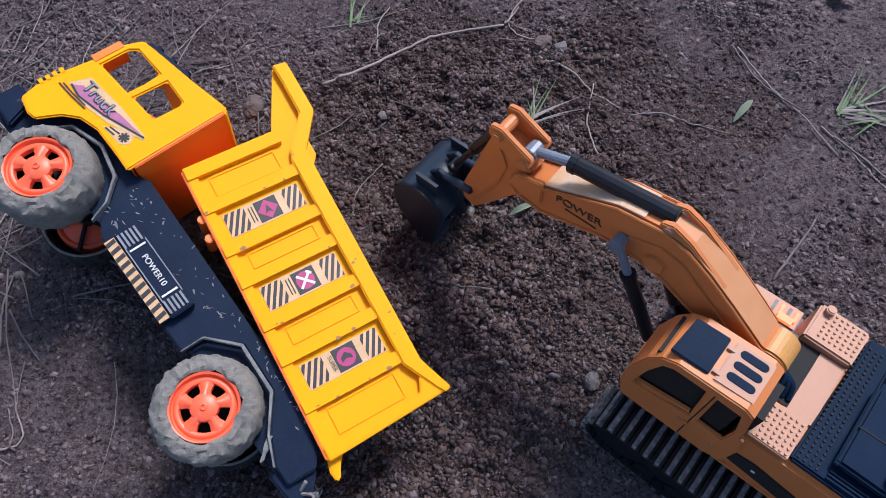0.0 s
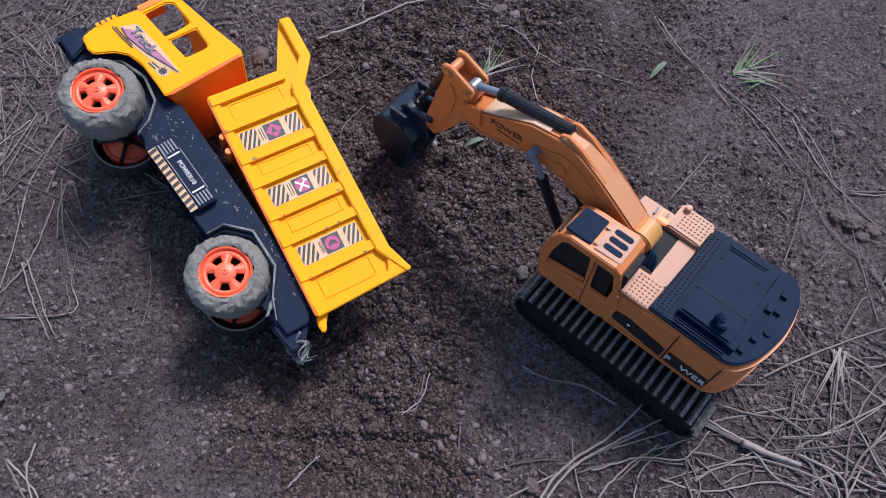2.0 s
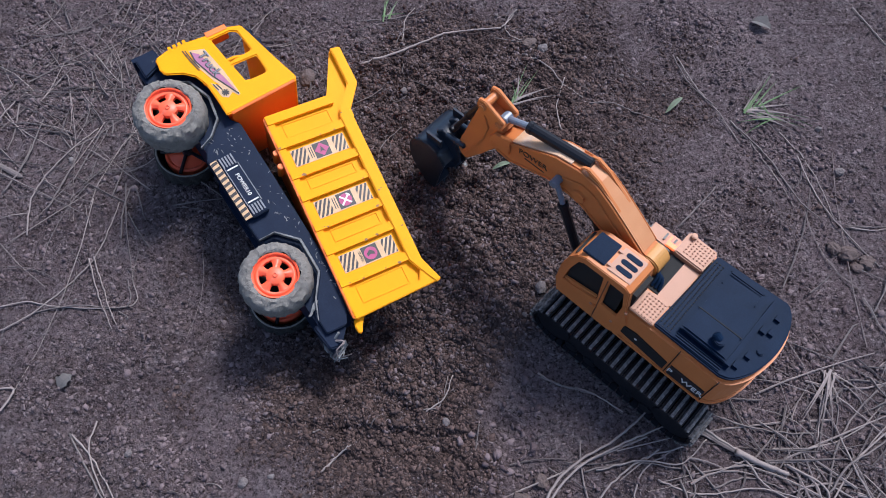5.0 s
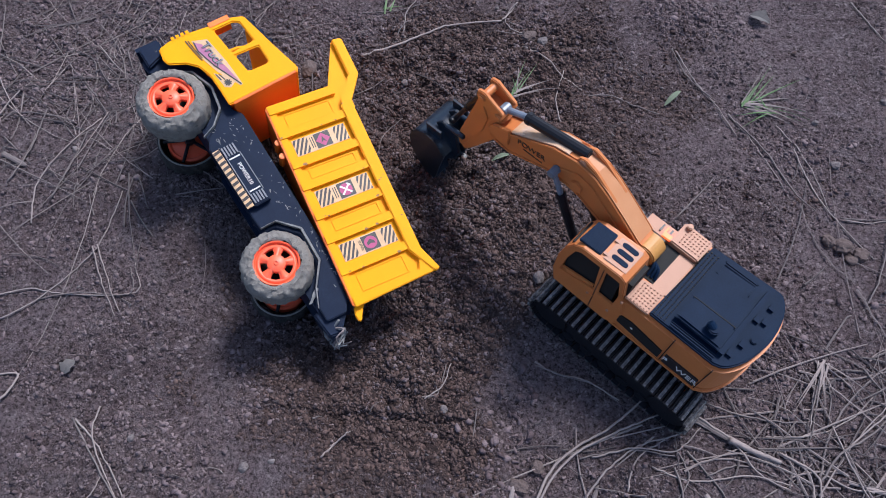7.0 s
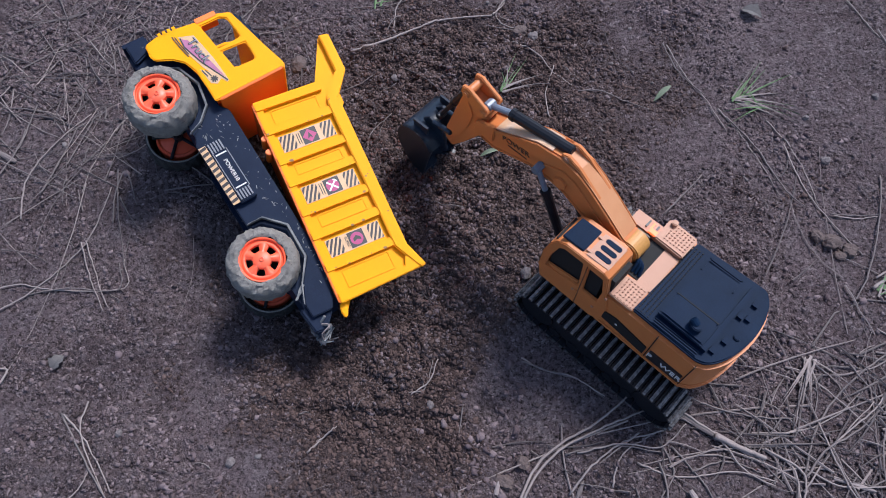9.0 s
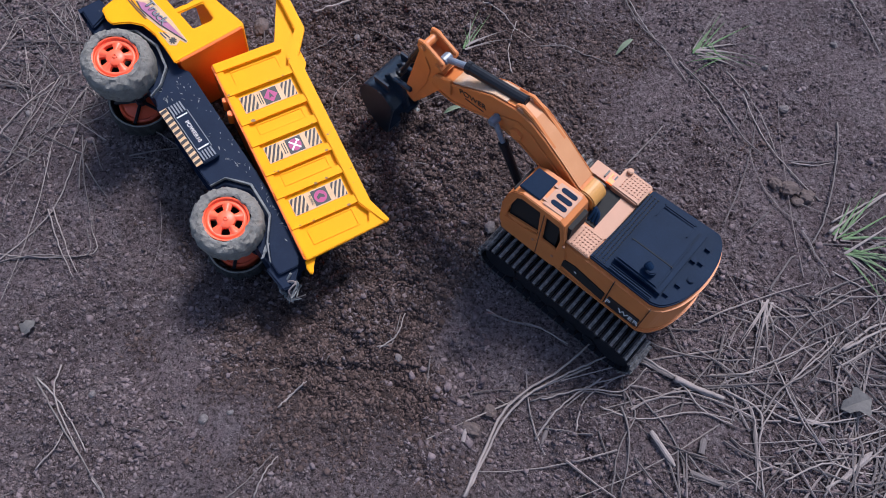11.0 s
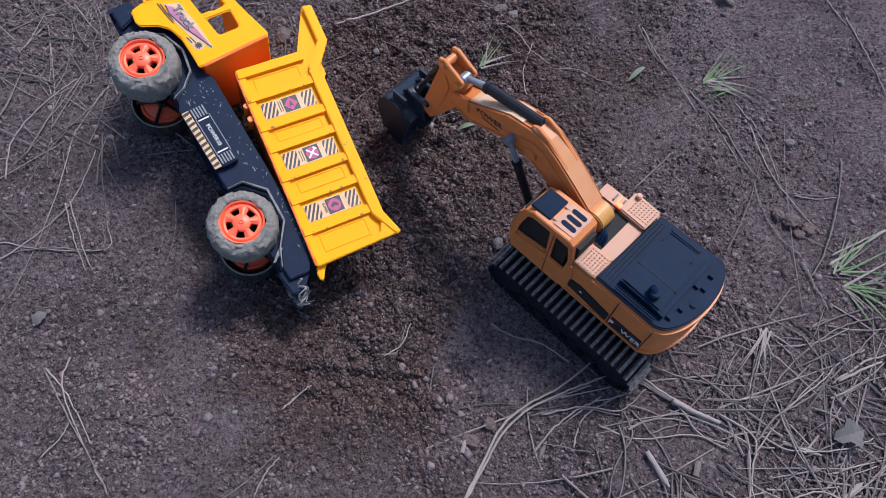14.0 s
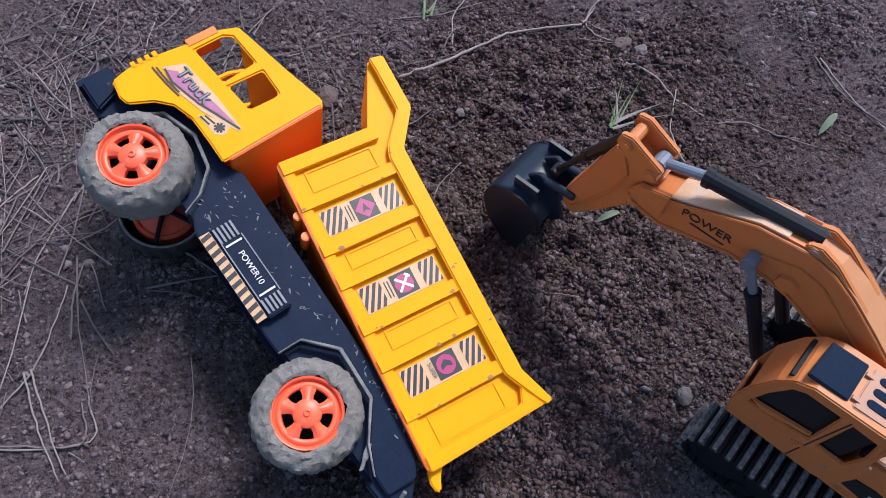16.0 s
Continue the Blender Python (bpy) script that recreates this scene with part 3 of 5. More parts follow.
for x in (0.0, 0.158):
    for far in (0, 1):
        hub = part("wheel", rod((0, -0.032, 0), (0, -0.006, 0), 0.0045, bevel=0.0006), M_BLACK, truck, "mud-caked wheel with coral rim")
        hub.matrix_local = pose(x, 0, 0) if not far else pose(x, -WIDE, 0, 0, 0, 180)
        for nm, me in (("tyre", tyre_mud if not far else tyre_clean), ("rim", rim_me), *([] if far else [("wheel_shade_disc", shade_disc_me)])):
            ob = new(nm, me)
            ob.parent = hub
            if nm == "rim":
                ob.scale = (0.96, 1.0, 0.96)
            tagged(ob, {"tyre": "tyre caked in grey mud" if not far else "dark rubber tyre", "rim": "coral plastic rim with five spokes"}.get(nm, ""))
        if far:
            spokes = bmesh.new()
            for k in range(5):
                a = k * math.tau / 5 + 0.5
                rod((0.003 * math.cos(a), -0.0262, 0.003 * math.sin(a)), (0.022 * math.cos(a), -0.0255, 0.022 * math.sin(a)), 0.0015, seg=6, bm=spokes)
            # the barrel's black stands for the shade in the open far wheel
            part("barrel", lathe([(0.0234, -0.0240), (0.0232, -0.0130), (0.0225, -0.0100), (0.0100, -0.0095)], 40), M_TRIM_AND_SHADE, hub)
            part("tyre_edge", lathe([(0.0262, -0.0284), (0.0256, -0.0293), (0.0248, -0.0290), (0.0246, -0.0280)], 60), M_TYRE, hub, "dusty lip of the tyre")
            ob = part("inner_spokes", spokes, M_BLACK, hub)
            part("inner_rim", lathe([(0.0200, -0.0150), (0.0194, -0.0235), (0.0176, -0.0250), (0.0158, -0.0230), (0.006, -0.0238), (0.0001, -0.0238)], 36), M_RIM, hub, "inner face of the coral rim")
    part("axle", rod((x, -WIDE + 0.028, 0), (x, -0.028, 0), 0.003), M_BLACK, truck)

# cab
cab_outline = [(0.204, 0.013), (0.2065, 0.0233), (0.2062, 0.040), (0.2040, 0.058), (0.2032, 0.076), (0.1995, 0.0862), (0.1900, 0.0885), (0.162, 0.0945), (0.138, 0.1005), (0.1345, 0.098), (0.1335, 0.036), (0.148, 0.0362), (0.164, 0.0357), (0.175, 0.032), (0.182, 0.025), (0.188, 0.0125), (0.1935, 0.011)]
win1 = [(0.1985, 0.0585), (0.1985, 0.0760), (0.1955, 0.0805), (0.1755, 0.0820), (0.1738, 0.0612)]
win2 = [(0.1702, 0.0620), (0.1690, 0.0828), (0.1530, 0.0826), (0.1518, 0.0812), (0.1526, 0.0640)]


def cab_side(y):
    part("cab_side", plate(cab_outline, y(-0.006), y(-0.0085), holes=(win1, win2), bevel=0.0009), M_YELLOW, truck, "yellow cab side with open windows")


both_sides(cab_side)


def skin(name, pts, y0, y1, thick, material, label=""):
    """A wall across the cab that follows an edge of its side outline."""
    bm = bmesh.new()
    inner = []
    for i, (a, b) in enumerate(pts):
        c0, c1 = pts[max(i - 1, 0)], pts[min(i + 1, len(pts) - 1)]
        d = Vector((c1[0] - c0[0], c1[1] - c0[1])).normalized()
        inner.append((a - d.y * thick, b + d.x * thick))
    plate(pts + inner[::-1], y0, y1, bm=bm)
    bmesh.ops.recalc_face_normals(bm, faces=bm.faces)
    return part(name, bevelled(bm, 0.0006, 2, 50), material, truck, label)


skin("cab_roof", [(0.1995, 0.0866), (0.1900, 0.0890), (0.162, 0.0950), (0.138, 0.1010), (0.1338, 0.0985)], -WIDE + 0.0084, -0.0084, 0.002, M_YELLOW)
# yellow wall facing away from the light, coloured orange for its shade
skin("cab_back", [(0.1336, 0.0975), (0.1325, 0.040)], -WIDE + 0.0084, -0.0064, 0.0024, M_ORANGE_AND_SHADE, "yellow back wall of the cab, its shade painted orange")
skin("cab_nose", [(0.204, 0.012), (0.2068, 0.0233), (0.2065, 0.040), (0.2045, 0.056)], -WIDE + 0.0084, -0.0084, 0.002, M_YELLOW)
for yy in (-0.0095, -WIDE / 2, -WIDE + 0.0095):
    skin("windscreen_pillar", [(0.2045, 0.056), (0.2036, 0.076), (0.1998, 0.0866)], yy - 0.002, yy + 0.002, 0.003, M_YELLOW)
vent = bmesh.new()
for i in range(4):
    box(0.2045, 0.2085, -0.0105 - 0.0, -0.0060, 0.0255 + i * 0.0042, 0.0280 + i * 0.0042, bm=vent)
part("nose_louvres", vent, M_YELLOW, truck, "louvres on the nose")
part("roof_marker", box(0.2015, 0.2060, -0.0200, -0.0055, 0.057, 0.075, 0.001), M_ORANGE_AND_SHADE, truck, "orange marker above the windscreen")
part("cab_seat", bevelled(plate([(0.142, 0.040), (0.186, 0.040), (0.186, 0.050), (0.172, 0.066), (0.160, 0.070), (0.158, 0.086), (0.142, 0.088)], -0.085, -0.030), 0.001), M_ORANGE_AND_SHADE, truck, "orange seat inside the cab")
bar = part("roof_bar", plate([(0.1700, 0.0920), (0.2020, 0.0858), (0.2030, 0.0908), (0.1710, 0.0972)], -0.0230, -0.0150, bevel=0.001), M_CHASSIS, truck, "black bar on the cab roof")
for x, z in ((0.176, 0.0955), (0.187, 0.0932), (0.198, 0.0910)):
    part("bar_stud", rod((x, -0.0195, z), (x, -0.0195, z + 0.003), 0.0024, bevel=0.0004), M_CHASSIS, bar)
# side sticker with the word


def ribbon(points, width):
    """The outline of a band of even width along the points."""
    left, right = [], []
    for i, p in enumerate(points):
        a, b = points[max(i - 1, 0)], points[min(i + 1, len(points) - 1)]
        d = Vector((b[0] - a[0], b[1] - a[1])).normalized() * width / 2
        left.append((p[0] - d.y, p[1] + d.x))
        right.append((p[0] + d.y, p[1] - d.x))
    return left + right[::-1]


part("side_sticker", plate([(0.1978, 0.0384), (0.1935, 0.0500), (0.1683, 0.0535), (0.1448, 0.0545), (0.1440, 0.0525), (0.1638, 0.0425), (0.1813, 0.0376)], -0.0060, -0.0057), M_TANPRINT, truck, "cream sticker with a violet wedge and lettering")
part("sticker_wedge", plate([(0.1950, 0.0398), (0.1913, 0.0440), (0.1649, 0.0506), (0.1480, 0.0534), (0.1690, 0.0440), (0.1872, 0.0388)], -0.0058, -0.0055), M_VIOLET, truck, "violet wedge")
part("sticker_line", plate(ribbon([(0.1960, 0.0392), (0.1872, 0.0384), (0.1690, 0.0434), (0.1450, 0.0536)], 0.0011), -0.0058, -0.0054), M_INK, truck)
for q0, q1 in (((0.2002, 0.0342), (0.1782, 0.0372)), ((0.1990, 0.0360), (0.1800, 0.0384))):
    part("sticker_line", plate(ribbon([q0, ((q0[0] + q1[0]) / 2, (q0[1] + q1[1]) / 2 - 0.0004), q1], 0.0009), -0.0059, -0.0055), M_INK, truck)
part("emblem_ground", plate([(0.1640, 0.0392), (0.1560, 0.0475), (0.1490, 0.0500), (0.1462, 0.0450), (0.1490, 0.0408), (0.1560, 0.0402)], -0.0060, -0.0058), M_TANPRINT, truck)
for k in range(4):
    a = k * math.pi / 4 + 0.2
    dx, dz = 0.0030 * math.cos(a), 0.0030 * math.sin(a)
    part("emblem_ray", plate(ribbon([(0.1512 - dx, 0.0450 - dz), (0.1512 + dx, 0.0450 + dz)], 0.0013), -0.0058, -0.00565 + k * 0.00004), M_INK, truck)
for k in range(2):
    part("print_line", plate(ribbon([(0.1622 - k * 0.001, 0.0402 + k * 0.0022), (0.1555 - k * 0.001, 0.0416 + k * 0.0026)], 0.0010), -0.0058, -0.0056), M_INK, truck)
for ox, oz, yy, m in ((0.0006, -0.0007, -0.0054, M_INK), (0, 0, -0.0050, M_GREYPRINT)):
    lettering("Truck", 0.0100, m, truck, Matrix(((-0.9945, 0.105, 0, 0.1790 + ox), (0, 0, 1, yy), (0.105, 0.9945, 0, 0.0470 + oz), (0, 0, 0, 1))), "silver lettering edged in black")

# dump bed, lifted a little on its rear hinge
BED = Matrix.Translation((0.0275, -0.010, 0.0767)) @ Matrix.Rotation(-math.atan2(0.151, 0.9885), 4, "Y")
BW = 0.058
wall = [(0.0880, -0.0285), (0.0866, 0.0226), (0.1275, 0.0427), (0.1262, 0.0511), (0.0905, 0.0514), (0.0695, 0.0359), (-0.0680, 0.0349), (-0.0885, 0.0426), (-0.0914, -0.0296)]
bed = part("dump_bed", plate(wall, -0.0035, -0.0065, bevel=0.0003), M_YELLOW, truck, "yellow ribbed dump bed with scratched edges")
bed.matrix_local = BED
part("far_wall", plate([(0.0880, -0.0285), (0.0866, 0.0226), (0.1275, 0.0427), (0.1262, 0.0511), (0.0905, 0.0514), (0.0695, 0.0359), (-0.0200, 0.0349), (-0.0300, -0.0296)], -BW, -BW - 0.003, bevel=0.0003), M_YELLOW, bed)
# orange here is the shaded look of the yellow bed
part("bed_floor", plate([(-0.0910, -0.0010), (0.0880, -0.0010), (0.0880, -BW), (-0.0300, -BW), (-0.0870, -0.0080)], -0.0315, -0.0285, "z", bevel=0.0006), M_ORANGE_AND_SHADE, bed, "yellow underside of the bed, its shade painted orange")
part("bed_front", box(0.0840, 0.0870, -BW, -0.0060, -0.0285, 0.0240, 0.0004), M_YELLOW, bed)
part("cab_shield", plate([(0.0866, 0.0226), (0.1275, 0.0427), (0.1266, 0.0452), (0.0860, 0.0252)], -BW, -0.0060, bevel=0.0003), M_YELLOW, bed, "flared shield at the front of the bed")


def bed_side(f):
    rail = [(0.1272, 0.0430), (0.1263, 0.0516), (0.0903, 0.0520), (0.0690, 0.0365), (-0.0683, 0.0358), (-0.0890, 0.0430), (-0.0900, 0.0385), (-0.0860, 0.0360), (-0.0665, 0.0262), (0.0668, 0.0262), (0.0735, 0.0285), (0.0920, 0.0435), (0.1180, 0.0435)]
    part("top_rail", plate(rail, f(-0.0036), f(0.0016), bevel=0.0008), M_YELLOW, bed)
    for x0, x1 in ((0.0805, 0.0884), (0.0575, 0.0645), (0.0300, 0.0370), (0.0100, 0.0170), (-0.0165, -0.0095), (-0.0375, -0.0305), (-0.0650, -0.0580)):
        part("bed_rib", box(x0, x1, min(f(-0.0036), f(0.0002)), max(f(-0.0036), f(0.0002)), -0.0300, 0.0264, 0.0012), M_YELLOW, bed)
    part("tail_rib", plate([(-0.0918, -0.0300), (-0.0836, -0.0300), (-0.0836, 0.0270), (-0.0700, 0.0335), (-0.0690, 0.0352), (-0.0892, 0.0430)], f(-0.0036), f(0.0004), bevel=0.0006), M_YELLOW, bed)
    part("lower_rail", box(-0.0905, 0.0876, min(f(-0.0036), f(-0.0008)), max(f(-0.0036), f(-0.0008)), -0.0300, -0.0245, 0.0006), M_YELLOW, bed)
    for x0, x1 in ((0.0660, 0.0790), (0.0185, 0.0285), (-0.0290, -0.0180), (-0.0820, -0.0665)):
        z0, z1 = -0.0195, 0.0205
        frame_bm = plate([(x0, z0), (x1, z0), (x1, z1), (x0, z1)], f(-0.0036), f(-0.0029), holes=([(x0 + 0.0012, z0 + 0.0012), (x1 - 0.0012, z0 + 0.0012), (x1 - 0.0012, z1 - 0.0012), (x0 + 0.0012, z1 - 0.0012)],))
        part("panel_frame", frame_bm, M_YELLOW, bed)


bed_side(lambda y: y)
for i in range(26):
    x, z = sc.choice((0.0575, 0.0300, 0.0095, -0.0165, -0.0375, -0.0650, -0.0890)) + sc.uniform(0, 0.0015), sc.uniform(-0.029, 0.024)
    if i % 4 == 0:
        x, z = sc.uniform(-0.085, 0.08), sc.uniform(0.028, 0.035)
    r = sc.uniform(0.0004, 0.0013)
    y = 0.0002 if i % 4 else 0.0016
    part("scrape", plate([(x + r * sc.uniform(0.5, 1.2) * math.cos(k), z + 1.5 * r * sc.uniform(0.5, 1.2) * math.sin(k)) for k in (0, 1, 2, 3, 4.2, 5.2)], y - 0.0004, y + 0.0001), M_STAIN, bed, "brown scrape in the yellow plastic")


def clipped(poly, lo, hi):
    """The part of a polygon between two heights."""
    for limit, sign in ((lo, 1), (hi, -1)):
        out = []
        for p, q in zip(poly, poly[1:] + poly[:1]):
            dp, dq = (p[1] - limit) * sign, (q[1] - limit) * sign
            if dp >= 0:
                out.append(p)
            if dp * dq < 0:
                t = dp / (dp - dq)
                out.append((p[0] + (q[0] - p[0]) * t, limit))
        poly = out
        if len(poly) < 3:
            break
    return poly


def bed_sticker(x, kind):
    """Warning sticker between two ribs: striped ends and a dark square with an emblem."""
    h, y, cz = 0.0074, -0.0034, 0.002
    part("warning_sticker", plate([(x - h, -0.0225), (x + h, -0.0225), (x + h, 0.0228), (x - h, 0.0228)], y, y + 0.0002), M_TANPRINT, bed, "tan warning sticker with striped ends")
    for z0, z1 in ((-0.0222, -0.0100), (0.0125, 0.0225)):
        part("stripe_ground", plate([(x - h + 0.0003, z0), (x + h - 0.0003, z0), (x + h - 0.0003, z1), (x - h + 0.0003, z1)], y + 0.0002, y + 0.00025), M_TANPRINT, bed)
        for k in range(-2, 4):
            a = z0 + 0.0010 + k * 0.0037
            quad = clipped([(x - h + 0.0004, a), (x - h + 0.0004, a + 0.0020), (x + h - 0.0004, a + 0.0098), (x + h - 0.0004, a + 0.0078)], z0, z1)
            if len(quad) > 2:
                part("black_stripe", plate(quad, y + 0.00025, y + 0.0004), M_INK, bed)
    for z in (-0.0082, -0.0064):
        if kind < 2:
            part("print_line", plate([(x - 0.0045, z), (x + 0.0050, z), (x + 0.0050, z + 0.0007), (x - 0.0045, z + 0.0007)], y + 0.0002, y + 0.0003), M_INK, bed)
    part("emblem_square", plate([(x - 0.0065, -0.0045), (x + 0.0065, -0.0045), (x + 0.0065, 0.0085), (x - 0.0065, 0.0085)], y + 0.0002, y + 0.0003), M_INK, bed, "dark square behind the emblem")
    if kind == 0:
        shape = [(x - 0.006, cz), (x, cz - 0.006), (x + 0.006, cz), (x, cz + 0.006)]
    else:
        shape = [(x + 0.0052 * math.cos(k * math.tau / 20), cz + 0.0052 * math.sin(k * math.tau / 20)) for k in range(20)]
    part("emblem", plate(shape, y + 0.0003, y + 0.0004), M_MAGENTA, bed, "magenta emblem")
    if kind == 1:
        for s in (1, -1):
            part("crossed_tool", plate([(x - 0.0044, cz - s * 0.0034), (x - 0.0034, cz - s * 0.0044), (x + 0.0044, cz + s * 0.0034), (x + 0.0034, cz + s * 0.0044)], y + 0.0004, y + (0.0005 if s > 0 else 0.00055)), M_WHITE, bed)
        part("tool_head", plate([(x + 0.0018, cz + 0.0040), (x + 0.0042, cz + 0.0016), (x + 0.0050, cz + 0.0026), (x + 0.0026, cz + 0.0050)], y + 0.0004, y + 0.0006), M_WHITE, bed)
    elif kind == 0:
        part("emblem_mark", plate([(x - 0.0026, cz - 0.0022), (x + 0.0030, cz), (x - 0.0026, cz + 0.0022), (x - 0.0012, cz)], y + 0.0004, y + 0.0005), M_INK, bed)
    else:
        part("emblem_mark", plate([(x - 0.0020, cz - 0.0032), (x + 0.0005, cz - 0.0030), (x + 0.0028, cz), (x + 0.0005, cz + 0.0030), (x - 0.0020, cz + 0.0032), (x - 0.0008, cz)], y + 0.0004, y + 0.0005), M_INK, bed)


for x, k in ((0.0473, 0), (0.0003, 1), (-0.0478, 2)):
    bed_sticker(x, k)
lettering("SUPER", 0.0032, M_INK, bed, Matrix.Translation((-0.0478, -0.0030, -0.0062)) @ Matrix(((1, 0, 0, 0), (0, 0, 1, 0), (0, -1, 0, 0), (0, 0, 0, 1))) @ pose(0, 0, 0, 0, 0, 180), "small black lettering", 0.0001)
for x, z in ((0.058, -0.0335), (0.046, -0.0345)):
    part("hinge_lug", rod((x, -0.020, z), (x, -0.004, z + 0.001), 0.0026, bevel=0.0005), M_ORANGE_AND_SHADE, bed, "orange hinge lug")
part("broken_lug", plate([(-0.0900, -0.0310), (-0.0905, -0.0220), (-0.0965, -0.0265), (-0.1020, -0.0290), (-0.1020, -0.0315), (-0.0965, -0.0325)], -0.0095, -0.0050, bevel=0.0008), M_YELLOW, bed, "chipped yellow corner lug")

# ---- toy excavator ----
EXC = pose(0.150, 0.075, 0.0, 0, 0, math.degrees(math.atan2(0.64, -0.77)))
exc = new("toy_excavator")
exc.matrix_world = EXC
tagged(exc, "amber toy excavator with black tracks and raised arm on soil", "toy excavator")
MID = -0.019  # the machine's centre line


def mirrored(fn):
    fn(lambda y: y)
    fn(lambda y: 2 * MID - y)


def span(a, b):
    return min(a, b), max(a, b)


# upper house
rear = [(v.x, v.y) for v in smooth_path([(-0.0545, 0.0200, 0), (-0.0622, 0.0150, 0), (-0.0688, 0.0040, 0), (-0.0724, -0.0100, 0), (-0.0735, -0.0230, 0), (-0.0718, -0.0380, 0), (-0.0672, -0.0500, 0), (-0.0610, -0.0572, 0)], 4)]
house_outline = [(0.022, 0.0200), *rear, (0.022, -0.0575)]
house = part("house", plate(house_outline, 0.050, 0.0930, "z", bevel=0.0022), M_AMBER, exc, "amber engine housing")
part("skirt", plate([(a * 1.025 if a < 0 else a, MID + (b - MID) * 1.03) for a, b in house_outline], 0.0465, 0.0515, "z", bevel=0.0012), M_AMBER, exc)
part("panel_seam", box(-0.0247, -0.0240, 0.0190, 0.0209, 0.0515, 0.0915), M_TRIM_AND_SHADE, house)
part("panel_seam", box(-0.0552, -0.0546, 0.0190, 0.0211, 0.0515, 0.0915), M_TRIM_AND_SHADE, house)
part("side_badge", box(-0.0535, -0.0260, 0.0200, 0.0212, 0.0530, 0.0665), M_INK, house, "black name badge")
lettering("P   WER", 0.0085, M_WHITE, house, Matrix(((-1, 0, 0, -0.0398), (0, 0, 1, 0.0213), (0, 1, 0, 0.0597), (0, 0, 0, 1))), "white lettering")
part("side_flash", plate([(-0.0225, 0.0530), (-0.0225, 0.0660), (0.0060, 0.0720), (0.0340, 0.0655), (0.0150, 0.0585)], 0.0196, 0.0210), M_TRIM_AND_SHADE, house, "black pointed plate on the side")
part("flash_mark", box(0.0030, 0.0050, 0.0209, 0.0214, 0.0640, 0.0655), M_WHITE, house)

# engine deck
deck_outline = [(0.0002, 0.0175), (-0.0520, 0.0180), *[(a + 0.0018, b * 0.985 - 0.0012) for a, b in rear[2:]], (-0.0030, -0.0555)]
deck = part("engine_deck", plate(deck_outline, 0.0925, 0.0965, "z", bevel=0.001), M_NAVY, exc, "blue-black engine cover")
part("deck_hatch", plate([(-0.0150, 0.0085), (-0.0480, 0.0090), (-0.0480, -0.0480), (-0.0150, -0.0470)], 0.0960, 0.0985, "z", bevel=0.001), M_NAVY, deck)
hatch = part("raised_lid", plate([(-0.0145, 0.0095), (-0.0490, 0.0100), (-0.0490, -0.0330), (-0.0145, -0.0320)], 0.0982, 0.1030, "z", bevel=0.0014), M_NAVY, deck)
part("lid_border", plate([(-0.0140, 0.0100), (-0.0495, 0.0105), (-0.0495, -0.0335), (-0.0140, -0.0325)], 0.0996, 0.1012, "z", bevel=0.0004), M_NAVY, deck)
for y in (0.0122, 0.0140, 0.0158):
    part("vent_ridge", box(-0.0500, -0.0150, y - 0.0004, y + 0.0004, 0.0962, 0.0974, 0.0002), M_NAVY, deck)
for x0, x1, y0, y1 in ((-0.0430, -0.0160, -0.0500, -0.0490), (-0.0430, -0.0420, -0.0500, -0.0380), (-0.0170, -0.0160, -0.0500, -0.0380)):
    part("panel_ridge", box(x0, x1, y0, y1, 0.0980, 0.0993, 0.0003), M_NAVY, deck)
part("lid_seam", box(-0.0485, -0.0150, -0.0105, -0.0098, 0.1022, 0.1033), M_TRIM_AND_SHADE, deck)
part("cross_bar", box(-0.0530, -0.0496, -0.0500, 0.0105, 0.0960, 0.1010, 0.0012), M_NAVY, deck)
ex_pipe = part("exhaust", rod((-0.0385, 0.0025, 0.1025), (-0.0385, 0.0025, 0.1082), 0.0042, bevel=0.0008), M_NAVY, deck, "stubby exhaust pipe")
part("outlet", rod((-0.0385, 0.0025, 0.1065), (-0.0335, 0.0015, 0.1085), 0.0030, bevel=0.0006), M_NAVY, ex_pipe)
for x, y in ((-0.0560, 0.0050), (-0.0585, -0.0060), (-0.0610, -0.0300), (-0.0560, -0.0280), (-0.0590, -0.0420)):
    part("deck_boss", box(x - 0.002, x + 0.002, y - 0.0022, y + 0.0022, 0.0960, 0.0990, 0.0006), M_NAVY, deck)
part("filler_cap", rod((-0.0630, -0.0140, 0.0960), (-0.0630, -0.0140, 0.0980), 0.0026, bevel=0.0005), M_NAVY, deck)
studs = bmesh.new()
for i in range(4):
    for j in range(26):
        x, y = -0.0022 - i * 0.0028, 0.0150 - j * 0.0026
        rod((x, y, 0.0960), (x, y, 0.0971), 0.0008, 0.0006, 6, bm=studs)
tagged(part("grip_studs", studs, M_TRIM_AND_SHADE, deck), kind="stuff")

# tan walkway, step well and right-hand tool box
walkway = part("walkway", plate([(0.0200, 0.0190), (0.0004, 0.0190), (0.0004, -0.0020), (0.0120, -0.0020), (0.0200, 0.0005)], 0.0925, 0.0955, "z", bevel=0.0006), M_TAN, exc, "faded tan tread plate")
# thin black plate on the housing, painted shade of the gap
part("gap_shade_plate", box(0.0110, 0.0222, -0.0358, -0.0030, 0.0931, 0.0937), M_TRIM_AND_SHADE, exc, "black plate painting the shaded gap behind the cab")
for k in range(3):
    part("hose", tube(smooth_path([(0.0125 + 0.003 * k, -0.006, 0.0940), (0.0150 + 0.002 * k, -0.012, 0.0985), (0.0230, -0.017, 0.0960 + 0.002 * k)], 5), (0.0013, 0.0013), 8), M_NAVY, exc, "blue-black hose")
